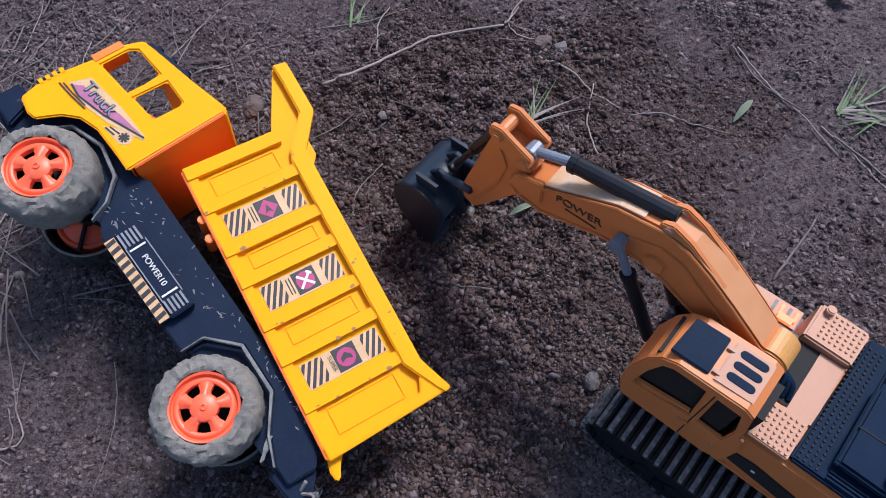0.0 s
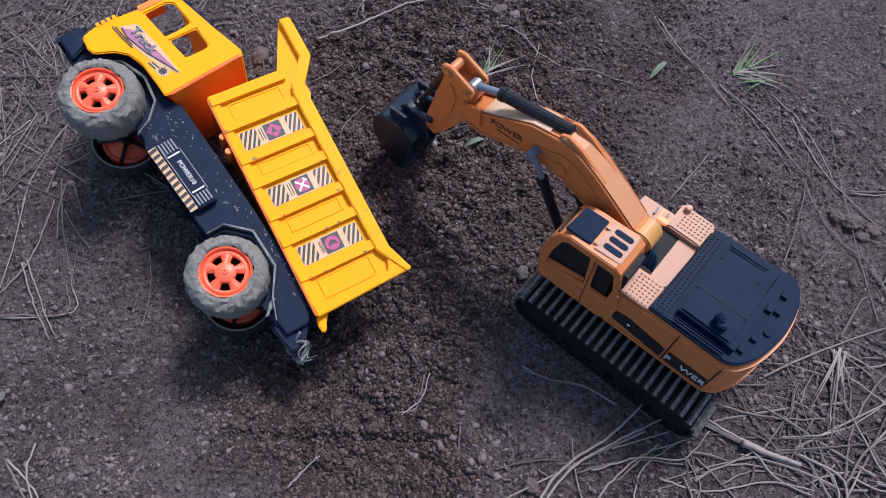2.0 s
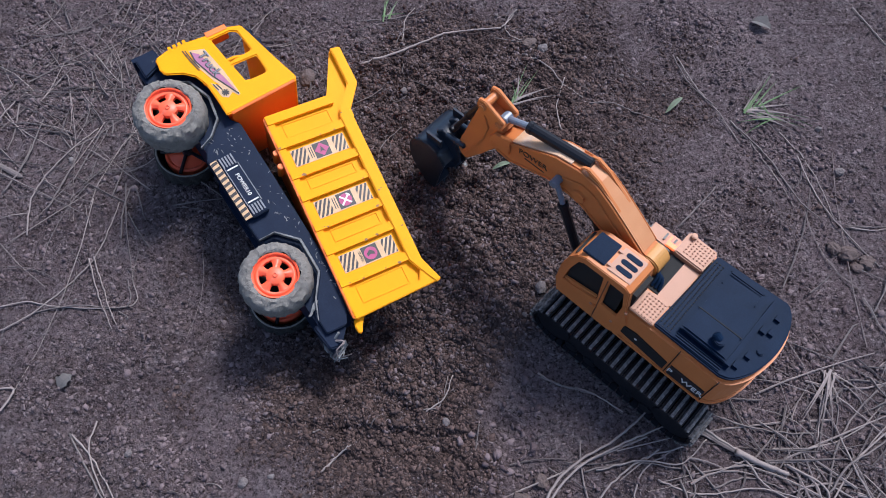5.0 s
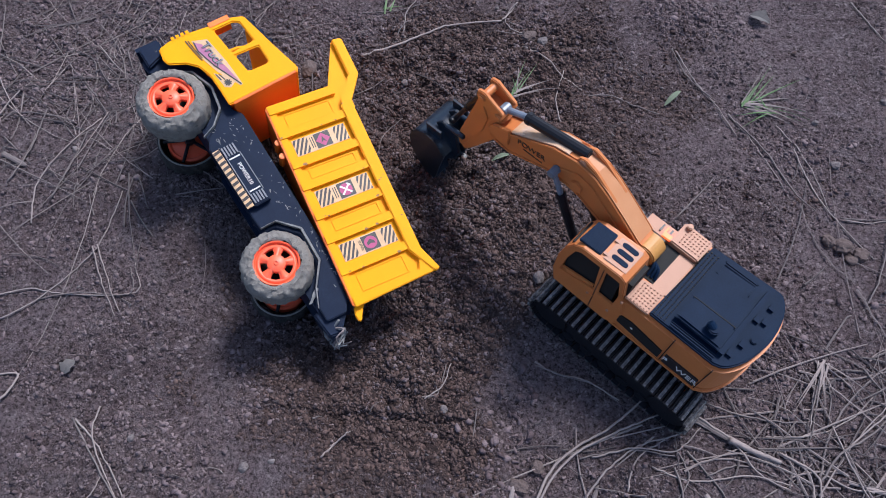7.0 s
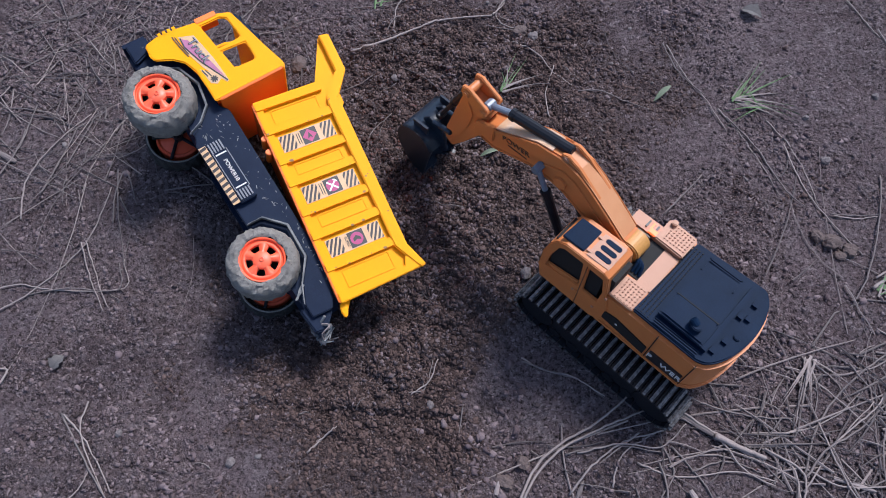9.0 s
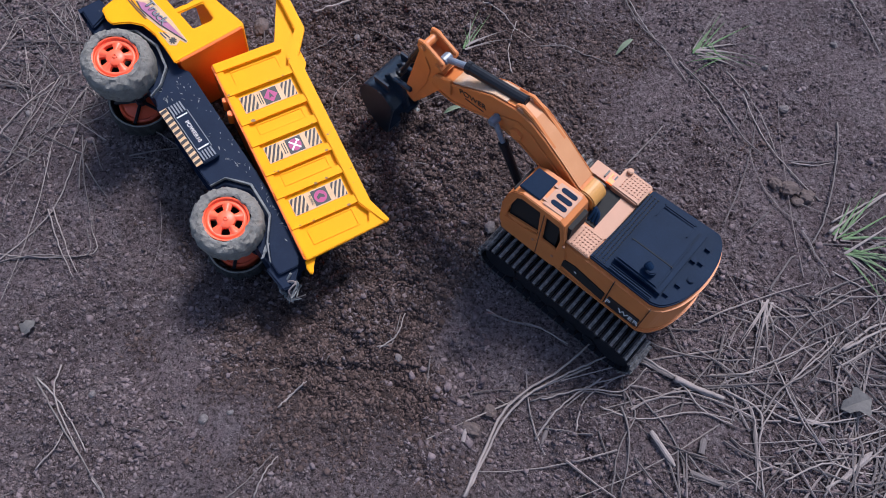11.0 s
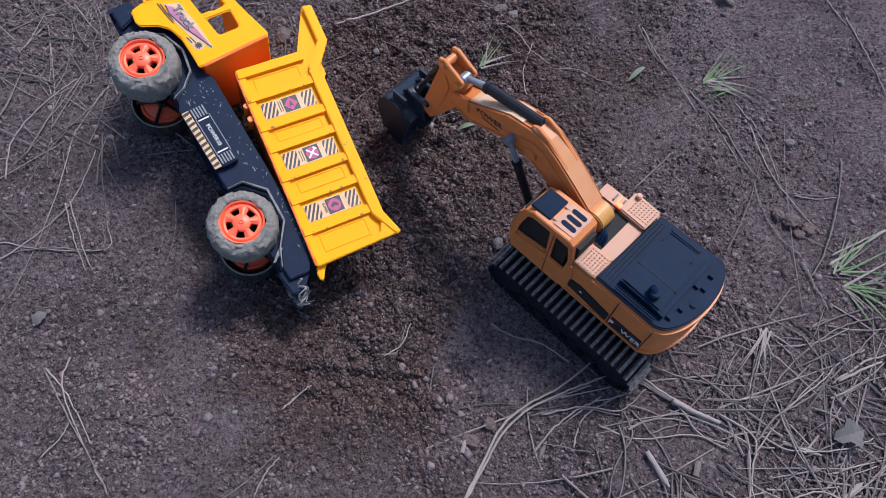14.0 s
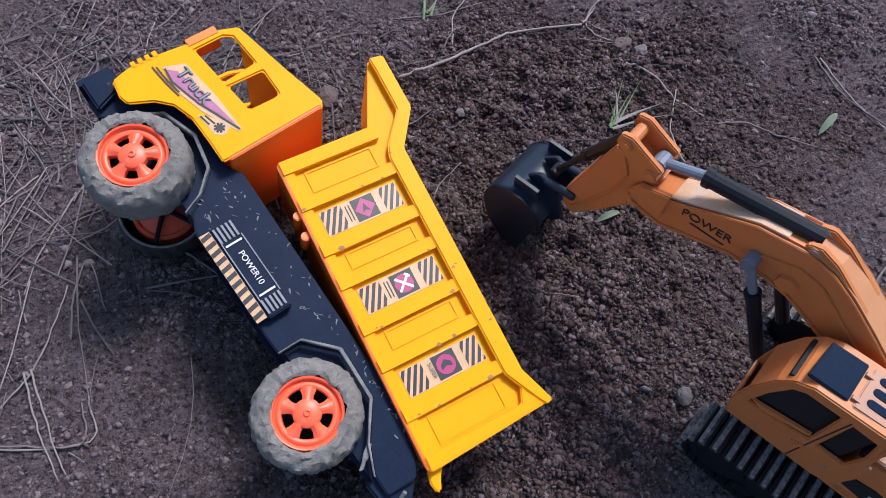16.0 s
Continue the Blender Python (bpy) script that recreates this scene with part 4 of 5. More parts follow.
part("well_floor", box(-0.001, 0.0112, -0.0355, -0.0015, 0.0930, 0.0943), M_TAN, exc, "pale step behind the cab")
tool = part("tool_box", plate([(0.0225, -0.0365), (-0.0015, -0.0360), (-0.0020, -0.0560), (0.0225, -0.0570)], 0.0700, 0.0985, "z", bevel=0.001), M_TAN, exc, "faded tan side box")
part("box_knob", rod((0.0180, -0.0542, 0.0985), (0.0180, -0.0542, 0.1020), 0.0024, bevel=0.0006), M_TAN, tool)
studs = bmesh.new()
for x0, x1, y0, y1, z in ((0.0022, 0.0185, 0.0010, 0.0175, 0.0954), (0.0005, 0.0205, -0.0540, -0.0385, 0.0984)):
    for i in range(int((x1 - x0) / 0.0027)):
        for j in range(int((y1 - y0) / 0.0027) + 1):
            rod((x0 + i * 0.0027, y0 + j * 0.0027, z), (x0 + i * 0.0027, y0 + j * 0.0027, z + 0.0009), 0.0008, 0.0006, 6, bm=studs)
tagged(part("tread_studs", studs, M_TAN, exc), kind="stuff")
side = part("front_step", box(0.0225, 0.0500, -0.0680, -0.0560, 0.0500, 0.0640, 0.001), M_TAN, exc, "faded tan step with grille")
for i in range(4):
    part("grille_bar", box(0.0240 + i * 0.004, 0.0255 + i * 0.004, -0.0655, -0.0590, 0.0640, 0.0655), M_INK if i % 2 else M_LED, side)
part("signal_lamp", box(0.0250, 0.0330, -0.0600, -0.0560, 0.0640, 0.0665, 0.0006), M_LED, exc, "glowing red signal lamp")
part("boom_well", box(0.0225, 0.0400, -0.0570, -0.0040, 0.0465, 0.0600, 0.001), M_BLACK, exc, "black boom foot")

# cab
CY0, CY1 = -0.0055, 0.0215
profile = [(0.0740, 0.0465), (0.0775, 0.0640), (0.0765, 0.0840), (0.0720, 0.1050), (0.0670, 0.1145), (0.0600, 0.1190), (0.0280, 0.1200), (0.0235, 0.1165), (0.0200, 0.0940), (0.0150, 0.0760), (0.0160, 0.0520), (0.0250, 0.0465)]
wina = [(0.0715, 0.0700), (0.0690, 0.0900), (0.0645, 0.1070), (0.0600, 0.1110), (0.0440, 0.1115), (0.0420, 0.0760)]
winb = [(0.0375, 0.0760), (0.0385, 0.1110), (0.0270, 0.1105), (0.0235, 0.0930), (0.0245, 0.0760)]
cab = part("cab", bevelled(plate(profile, CY1, CY1 - 0.0022, holes=(wina, winb)), 0.0006, 2, 60), M_AMBER, exc, "amber cab with dark openings")
part("cab_far_side", plate(profile, CY0, CY0 + 0.0022, holes=(wina, winb)), M_AMBER, cab)


def cab_skin(name, pts, material, y0=CY0, y1=CY1, thick=0.0022, label=""):
    inner = []
    for i, (a, b) in enumerate(pts):
        c0, c1 = pts[max(i - 1, 0)], pts[min(i + 1, len(pts) - 1)]
        d = Vector((c1[0] - c0[0], c1[1] - c0[1])).normalized()
        inner.append((a - d.y * thick, b + d.x * thick))
    bm = plate(pts + inner[::-1], y0, y1)
    return part(name, bevelled(bm, 0.0007, 2, 50), material, cab, label)


cab_skin("roof_shell", [(0.0770, 0.0840), (0.0722, 0.1052), (0.0672, 0.1149), (0.0600, 0.1195), (0.0280, 0.1205), (0.0232, 0.1170), (0.0200, 0.0945)], M_AMBER, CY0 - 0.0004, CY1 + 0.0004)
cab_skin("cab_floor_front", [(0.0255, 0.0462), (0.0742, 0.0462), (0.0780, 0.0640)], M_AMBER)
part("roof_window", plate([(0.0660, 0.0185), (0.0645, -0.0015), (0.0480, -0.0020), (0.0480, 0.0182)], 0.1188, 0.1212, "z", bevel=0.0005), M_NAVY, cab, "dark roof window")
part("roof_panel", plate([(0.0455, 0.0190), (0.0455, -0.0030), (0.0270, -0.0035), (0.0270, 0.0185)], 0.1190, 0.1209, "z", bevel=0.0006), M_TAN, cab, "faded roof panel")
for y in (0.0130, 0.0070, 0.0010):
    pts = [(0.0400 + 0.0020 * math.cos(a), y + 0.0020 * math.sin(a)) for a in [math.pi * (k / 6 - 0.5) for k in range(7)]] + [(0.0310 + 0.0020 * math.cos(a), y + 0.0020 * math.sin(a)) for a in [math.pi * (k / 6 + 0.5) for k in range(7)]]
    part("roof_slot", plate(pts, 0.1200, 0.1213, "z", bevel=0.0002), M_NAVY, cab)
for y in (0.0150, 0.0020):
    part("roof_hinge", box(0.0440, 0.0475, y - 0.001, y + 0.001, 0.1200, 0.1215, 0.0003), M_TAN, cab)
# solid black block fills the cab so its inside reads as shade
part("cab_shade_block", box(0.0270, 0.0700, CY0 + 0.0030, CY1 - 0.0030, 0.0500, 0.1130), M_TRIM_AND_SHADE, cab, "black block standing for the shaded cab interior")
part("rear_window", plate([(CY0 + 0.004, 0.0860), (CY1 - 0.004, 0.0860), (CY1 - 0.004, 0.1120), (CY0 + 0.004, 0.1120)], 0.0190, 0.0240, "x"), M_TRIM_AND_SHADE, cab)
part("door_handle", box(0.0400, 0.0425, 0.0214, 0.0226, 0.0665, 0.0690, 0.0004), M_AMBER, cab)
part("door_seam", box(0.0398, 0.0404, 0.0208, 0.0217, 0.0480, 0.1130), M_INK, cab)
part("window_rail", plate([(0.0710, 0.0745), (0.0430, 0.0810), (0.0430, 0.0790), (0.0640, 0.0715)], 0.0196, 0.0212), M_AMBER, cab)
for x, z in ((0.0190, 0.0900), (0.0255, 0.0640), (0.0445, 0.0665)):
    part("rivet", rod((x, 0.0210, z), (x, 0.0224, z), 0.0012, seg=8), M_TAN, cab)

# boom
BY = -0.0205
boom_top = [(0.0360, 0.1175), (0.0541, 0.1327), (0.0703, 0.1454), (0.0831, 0.1535), (0.0967, 0.1567), (0.1181, 0.1530), (0.1330, 0.1450), (0.1461, 0.1375), (0.1567, 0.1320)]
boom_low = [(0.1720, 0.1119), (0.1562, 0.1094), (0.1204, 0.1226), (0.1015, 0.1228), (0.0896, 0.1205), (0.0665, 0.1080), (0.0500, 0.0930), (0.0400, 0.0850)]
boom = part("boom", plate([(0.0225, 0.1080), (0.0300, 0.1155), *boom_top, (0.1700, 0.1270), (0.1750, 0.1180), *boom_low, (0.0270, 0.0880), (0.0205, 0.0960)], BY - 0.0075, BY + 0.0085, bevel=0.0012), M_AMBER, exc, "bent amber boom with chalky worn top")
for side, y0, y1 in ((1, BY + 0.0084, BY + 0.0096), (-1, BY - 0.0086, BY - 0.0074)):
    part("boom_flange", plate(ribbon([(a, b - 0.0012) for a, b in boom_top], 0.0022), y0, y1, bevel=0.0004), M_AMBER, boom)
    part("boom_flange", plate(ribbon([(a, b + 0.0012) for a, b in boom_low[:7]], 0.0018), y0, y1, bevel=0.0003), M_AMBER, boom)
    part("boom_web", plate(ribbon([(0.1110, 0.1330), (0.1085, 0.1369), (0.0940, 0.1437), (0.0826, 0.1413), (0.0688, 0.1302), (0.0497, 0.1139), (0.0400, 0.1040)], 0.0018), y0, y1, bevel=0.0003), M_AMBER, boom)
    part("bolt_head", rod((0.0935, y0, 0.1300), (0.0935, y1 + side * 0.0012, 0.1300), 0.0055, seg=6), M_AMBER, boom)
part("boom_cap", plate(ribbon([(a, b + 0.0002) for a, b in boom_top[:5]], 0.0012), BY - 0.0068, BY + 0.0078), M_FADED, boom, "faded top of the boom")
part("boom_foot", rod((0.0300, BY - 0.0072, 0.1075), (0.0300, BY + 0.0082, 0.1075), 0.0098, seg=28, bevel=0.0010), M_OCHRE, boom, "ochre pivot at the foot of the boom")
for y in (BY - 0.0110, BY + 0.0100):
    part("boom_bracket", plate([(0.0200, 0.0650), (0.0400, 0.0650), (0.0350, 0.1110), (0.0240, 0.1110)], y, y + 0.0020, bevel=0.0005), M_BLACK, boom)
part("worn_top", plate(ribbon([(0.1060, 0.1556), (0.1181, 0.1533), (0.1330, 0.1453), (0.1461, 0.1378), (0.1560, 0.1326)], 0.0012), BY - 0.0066, BY + 0.0076), M_WORN, boom, "chalky worn patch")
for y in (BY - 0.0065, BY + 0.0045):
    part("boom_lug", plate([(0.0620, 0.1400), (0.0840, 0.1570), (0.0930, 0.1610), (0.0985, 0.1590), (0.1000, 0.1530), (0.0960, 0.1490)], y, y + 0.003, bevel=0.0006), M_AMBER, boom)
    part("lug_pin", rod((0.0945, y - 0.001, 0.1565), (0.0945, y + 0.004, 0.1565), 0.0030, bevel=0.0006), M_TAN, boom)
lettering("POWER", 0.0075, M_INK, boom, Matrix(((-0.995, 0.08, 0, 0.1360), (0, 0, 1, BY + 0.0086), (0.08, 0.995, 0, 0.1315), (0, 0, 0, 1))), "black lettering")
part("boom_underline", box(0.1250, 0.1430, BY + 0.0084, BY + 0.0088, 0.1255, 0.1265), M_INK, boom)

boom.matrix_local = pose(0, 0, -0.007)

# stick
stick_side = [(0.1905, 0.1345), (0.1800, 0.1335), (0.1680, 0.1290), (0.1640, 0.1290), (0.1690, 0.1170), (0.1757, 0.1023), (0.1733, 0.0983), (0.1888, 0.0744), (0.2013, 0.0570), (0.2088, 0.0615), (0.2110, 0.0697), (0.2038, 0.0922), (0.1933, 0.1260)]
stick = part("stick", plate(stick_side, BY - 0.0065, BY + 0.0065, bevel=0.0010), M_AMBER, exc, "amber stick of the arm")
part("stick_web", plate(ribbon([(0.1860, 0.1350), (0.1800, 0.1200), (0.1850, 0.1000), (0.1960, 0.0760), (0.2030, 0.0640)], 0.0016), BY + 0.0064, BY + 0.0074, bevel=0.0004), M_AMBER, stick)
for x, z, r in ((0.1720, 0.1090, 0.0042), (0.1850, 0.1420, 0.0032), (0.1690, 0.1330, 0.0034)):
    part("pivot_pin", rod((x, BY - 0.0105, z), (x, BY + 0.0105, z), r, bevel=0.0008), M_AMBER, stick)
for y in (BY - 0.0105, BY + 0.0075):
    part("joint_cheek", plate([(0.1560, 0.1360), (0.1710, 0.1310), (0.1760, 0.1230), (0.1720, 0.1150), (0.1560, 0.1190)], y, y + 0.003, bevel=0.0006), M_AMBER, boom)
    part("top_ear", plate([(0.1650, 0.1385), (0.1760, 0.1440), (0.1835, 0.1480), (0.1895, 0.1470), (0.1910, 0.1400), (0.1850, 0.1340), (0.1700, 0.1270)], y + (0.002 if y < BY else -0.002), y + (0.005 if y < BY else 0.001), bevel=0.0006), M_AMBER, stick)




def ram(a, b, c, r, parent, rod_material=M_CHROME):
    """A cylinder from a to b with its rod on to c."""
    body = part("cylinder", rod(a, b, r, bevel=0.0008), M_BLACK, parent, "black hydraulic cylinder")
    part("piston_rod", rod(b, c, r * 0.6), rod_material, body, "grey piston rod")
    part("gland", rod(Vector(b) - (Vector(b) - Vector(a)).normalized() * 0.004, b, r * 1.15, bevel=0.0004), M_BLACK, body)
    part("rod_eye", rod(Vector(c) + Vector((0, -0.004, 0)), Vector(c) + Vector((0, 0.004, 0)), r * 0.95, bevel=0.0005), rod_material, body)


ram((0.0945, BY, 0.1510), (0.1490, BY, 0.1430), (0.1695, BY, 0.1345), 0.0042, exc)
for y in (BY + 0.0130, BY - 0.0130):
    ram((0.0780, y, 0.0600), (0.1020, y, 0.1080), (0.1115, y, 0.1270), 0.0036, exc)
    part("ram_pin", rod((0.1115, BY, 0.1270), (0.1115, y, 0.1270), 0.0026), M_CHROME, exc)
ram((0.1860, BY, 0.1420), (0.2060, BY, 0.1040), (0.2200, BY, 0.0760), 0.0032, exc, M_BLACK)

# bucket
BK0, BK1 = -0.0405, 0.0010
outer_curve = [(0.2122, 0.0500), (0.2210, 0.0620), (0.2335, 0.0645), (0.2445, 0.0590), (0.2515, 0.0480), (0.2525, 0.0360), (0.2480, 0.0210), (0.2370, 0.0080), (0.2240, 0.0040)]
shell = smooth_path([(a, 0, b) for a, b in outer_curve], 4)
ring = [(v.x, v.z) for v in shell]
inner_ring = []
for i, (a, b) in enumerate(ring):
    c0, c1 = ring[max(i - 1, 0)], ring[min(i + 1, len(ring) - 1)]
    d = Vector((c1[0] - c0[0], c1[1] - c0[1])).normalized()
    inner_ring.append((a + d.y * 0.0022, b - d.x * 0.0022))
bucket = part("bucket", plate(ring + inner_ring[::-1], BK0, BK1), M_BUCKET, exc, "glossy black digging bucket", smooth=True)
for y0, y1 in ((BK0 - 0.0005, BK0 + 0.0022), (BK1 - 0.0022, BK1 + 0.0005)):
    part("bucket_cheek", plate(ring + [(0.2170, 0.0330)], y0, y1, bevel=0.0004), M_BUCKET, bucket)
for i in range(5):
    y = BK0 + 0.005 + i * 0.0082
    part("tooth", plate([(0.2270, 0.0060), (0.2250, 0.0020), (0.2150, -0.0015), (0.2190, 0.0040)], y - 0.0022, y + 0.0022, bevel=0.0004), M_BUCKET, bucket)
for y in (BY - 0.009, BY + 0.006):
    part("bucket_ear", plate([(0.2120, 0.0380), (0.2060, 0.0480), (0.2120, 0.0700), (0.2250, 0.0760), (0.2330, 0.0680), (0.2200, 0.0560)], y, y + 0.003, bevel=0.0005), M_BUCKET, bucket)
    part("link_bar", rod((0.2020, y + 0.0015, 0.0750), (0.2220, y + 0.0015, 0.0720), 0.0024, bevel=0.0005), M_BUCKET, bucket)
part("back_ridge", box(0.2200, 0.2360, BY - 0.0170, BY - 0.0150, 0.0640, 0.0725, 0.0006), M_BUCKET, bucket)
part("back_ridge", box(0.2200, 0.2360, BY + 0.0150, BY + 0.0170, 0.0640, 0.0725, 0.0006), M_BUCKET, bucket)

# turntable and tracks
part("turntable", rod((-0.005, MID, 0.030), (-0.005, MID, 0.0470), 0.028, seg=40, bevel=0.001), M_BLACK, exc)
part("under_frame", box(-0.045, 0.055, MID - 0.036, MID + 0.036, 0.014, 0.032, 0.003), M_BLACK, exc)
TX0, TX1, TR, TZ = -0.0520, 0.0600, 0.0180, 0.0205
pad = bmesh.new()
box(-0.0028, 0.0028, -0.0125, 0.0125, -0.0012, 0.0006, bm=pad)
box(-0.0013, 0.0011, -0.0128, 0.0128, 0.0006, 0.0034, bm=pad)
for f in list(pad.faces)[6:]:
    f.material_index = 1
pad_me = mesh_of(pad, [M_BLACK, M_TRACK])


def track(y):
    c = y(0.0275)
    a, b = span(y(0.018), y(0.036))
    tf = part("track_frame", bevelled(plate([(TX0, 0.008), (TX1, 0.008), (TX1 + 0.006, 0.020), (TX1, 0.032), (TX0, 0.032), (TX0 - 0.006, 0.020)], a, b), 0.002), M_BLACK, exc)
    for x in (TX0, TX1):
        part("drive_wheel", rod((x, a - 0.001, TZ), (x, b + 0.001, TZ), 0.0165, seg=24, bevel=0.001), M_BLACK, tf)
    for i in range(5):
        x = TX0 + 0.020 + i * 0.018
        part("road_wheel", rod((x, a - 0.001, 0.0085), (x, b + 0.001, 0.0085), 0.006, seg=16, bevel=0.0006), M_BLACK, tf)
    straight, arc = TX1 - TX0, math.pi * TR
    total = 2 * straight + 2 * arc
    count = 50
    for k in range(count):
        s = (k + 0.5) * total / count
        if s < straight:
            x, z, ang = TX0 + s, TZ + TR, 0
        elif s < straight + arc:
            q = (s - straight) / TR
            x, z, ang = TX1 + TR * math.sin(q), TZ + TR * math.cos(q), math.degrees(q)
        elif s < 2 * straight + arc:
            x, z, ang = TX1 - (s - straight - arc), TZ - TR, 180
        else:
            q = (s - 2 * straight - arc) / TR
            x, z, ang = TX0 - TR * math.sin(q), TZ - TR * math.cos(q), 180 + math.degrees(q)
        ob = new("track_pad", pad_me)
        ob.parent = exc
        ob.matrix_local = pose(x, c, z, 0, ang, 0)


mirrored(track)


# ---- dry stems, twigs, grass and stones on the earth ----
TW = random.Random(9)


def twig(radius, *points):
    """One dry stem lying along the points of the plan."""
    path = [(x, y, gz(x, y) + radius * 1.2 + TW.uniform(0, 0.002)) for x, y in points]
    path = smooth_path(path, 7)
    path = [(v.x + TW.uniform(-1, 1) * 0.0005, v.y + TW.uniform(-1, 1) * 0.0005, max(v.z, gz(v.x, v.y) + radius * 0.6)) for v in path]
    big = radius > 0.00115
    me = mesh_of(tube(path, (radius * 0.85, radius * 0.55), 6), M_STRAW if big or TW.random() < 0.55 else M_STRAW2)
    me.polygons.foreach_set("use_smooth", [True] * len(me.polygons))
    ob = new("dry_stem", me)
    return tagged(ob, "thick pale dry stem lying on earth" if big else "thin dry grass stem lying on earth", "dry stem", "dry stems on the ground")


twig(0.0016, (-0.106, 0.353), (-0.074, 0.369), (-0.041, 0.390), (-0.013, 0.405), (0.032, 0.412))
twig(0.0010, (0.032, 0.412), (0.041, 0.430), (0.047, 0.440), (0.036, 0.421), (0.042, 0.403), (0.060, 0.396))
twig(0.0008, (0.039, 0.412), (0.054, 0.407), (0.057, 0.396), (0.028, 0.398))
twig(0.0011, (0.054, 0.379), (0.077, 0.360), (0.096, 0.340), (0.112, 0.327))
twig(0.0008, (0.090, 0.280), (0.087, 0.312), (0.095, 0.348))
twig(0.0010, (0.118, 0.319), (0.140, 0.319), (0.161, 0.309), (0.184, 0.298))
twig(0.0009, (0.207, 0.383), (0.223, 0.348), (0.239, 0.318), (0.255, 0.282))
twig(0.0010, (0.256, 0.296), (0.278, 0.265), (0.297, 0.221), (0.314, 0.202))
twig(0.0009, (0.304, 0.267), (0.317, 0.220), (0.340, 0.181), (0.357, 0.160))
twig(0.0011, (0.191, 0.187), (0.227, 0.230))
twig(0.0008, (-0.078, 0.240), (-0.074, 0.265), (-0.059, 0.286))
twig(0.0009, (0.072, 0.049), (0.090, 0.043), (0.117, 0.036), (0.136, 0.023))
twig(0.0008, (-0.019, 0.018), (-0.006, 0.023), (-0.001, 0.047))
twig(0.0007, (-0.006, 0.023), (-0.009, 0.031))
twig(0.0009, (-0.092, -0.034), (-0.083, -0.022), (-0.074, -0.013))
twig(0.0009, (-0.372, 0.056), (-0.345, 0.075), (-0.320, 0.106), (-0.304, 0.134), (-0.298, 0.180))
twig(0.0009, (-0.380, 0.077), (-0.353, 0.085), (-0.323, 0.082), (-0.267, 0.089), (-0.272, 0.114))
twig(0.0008, (-0.307, 0.128), (-0.291, 0.097), (-0.275, 0.070))
twig(0.0010, (-0.288, -0.018), (-0.264, -0.038), (-0.234, -0.073))
twig(0.0014, (-0.375, -0.015), (-0.349, -0.010), (-0.341, 0.012), (-0.361, 0.009))
twig(0.0009, (0.389, 0.455), (0.405, 0.417), (0.415, 0.399))
twig(0.0010, (-0.407, 0.185), (-0.399, 0.222), (-0.397, 0.268))
twig(0.0009, (-0.373, 0.146), (-0.379, 0.187), (-0.363, 0.231), (-0.346, 0.265))
twig(0.0009, (-0.361, 0.170), (-0.354, 0.200), (-0.351, 0.245))
twig(0.0009, (-0.289, 0.146), (-0.293, 0.174), (-0.290, 0.198), (-0.271, 0.164))
twig(0.0009, (-0.442, 0.252), (-0.434, 0.279), (-0.424, 0.301))
twig(0.0008, (-0.114, 0.416), (-0.079, 0.422), (-0.045, 0.436))
twig(0.0008, (-0.067, 0.388), (-0.067, 0.419), (-0.059, 0.435))
twig(0.0009, (0.338, 0.196), (0.357, 0.195), (0.376, 0.197))
twig(0.0010, (0.287, 0.054), (0.310, 0.040), (0.338, 0.011))
twig(0.0009, (0.293, 0.066), (0.302, 0.044), (0.295, 0.012))
twig(0.0008, (0.295, 0.066), (0.288, 0.038), (0.280, 0.011))
twig(0.0008, (0.301, 0.062), (0.316, 0.049), (0.326, 0.032))
twig(0.0009, (0.280, -0.038), (0.307, -0.004), (0.343, 0.033))
twig(0.0011, (0.110, -0.050), (0.126, -0.029), (0.150, -0.010), (0.180, 0.000))
twig(0.0009, (0.140, -0.044), (0.149, -0.019), (0.176, -0.001))
twig(0.0016, (0.056, -0.096), (0.068, -0.067), (0.084, -0.032), (0.102, -0.014), (0.129, 0.003), (0.157, 0.028))
twig(0.0013, (0.175, 0.030), (0.213, 0.004), (0.255, -0.017))
twig(0.0009, (0.106, -0.021), (0.142, -0.013), (0.177, -0.016))
twig(0.0011, (0.282, -0.029), (0.300, -0.007), (0.329, 0.012), (0.361, 0.041), (0.399, 0.079))
twig(0.0012, (0.256, -0.008), (0.282, -0.025), (0.277, -0.055), (0.276, -0.087))
twig(0.0010, (0.387, 0.240), (0.376, 0.193), (0.358, 0.142), (0.341, 0.115))
twig(0.0008, (0.335, 0.197), (0.360, 0.198), (0.377, 0.199))
twig(0.0018, (0.359, 0.129), (0.379, 0.143), (0.417, 0.169))
twig(0.0016, (0.353, 0.026), (0.373, 0.037), (0.392, 0.046))
twig(0.0010, (0.176, -0.024), (0.180, -0.050), (0.172, -0.091))
twig(0.0009, (0.186, -0.011), (0.210, -0.040), (0.227, -0.077))
twig(0.0009, (0.159, -0.025), (0.189, -0.033), (0.232, -0.027), (0.262, -0.032))
twig(0.0009, (0.299, 0.016), (0.313, -0.032), (0.338, -0.060), (0.365, -0.071))
twig(0.0008, (0.312, -0.011), (0.337, -0.044), (0.350, -0.084))
twig(0.0009, (0.321, -0.036), (0.349, -0.022), (0.378, -0.021))
twig(0.0009, (0.321, -0.085), (0.348, -0.052), (0.375, -0.038))
twig(0.0010, (0.070, 0.052), (0.089, 0.043), (0.111, 0.039), (0.136, 0.024))
twig(0.0008, (-0.092, -0.034), (-0.082, -0.021), (-0.072, -0.013))
twig(0.0008, (-0.016, 0.017), (-0.003, 0.028), (0.003, 0.048))
twig(0.0010, (-0.291, -0.017), (-0.255, -0.058), (-0.211, -0.106))
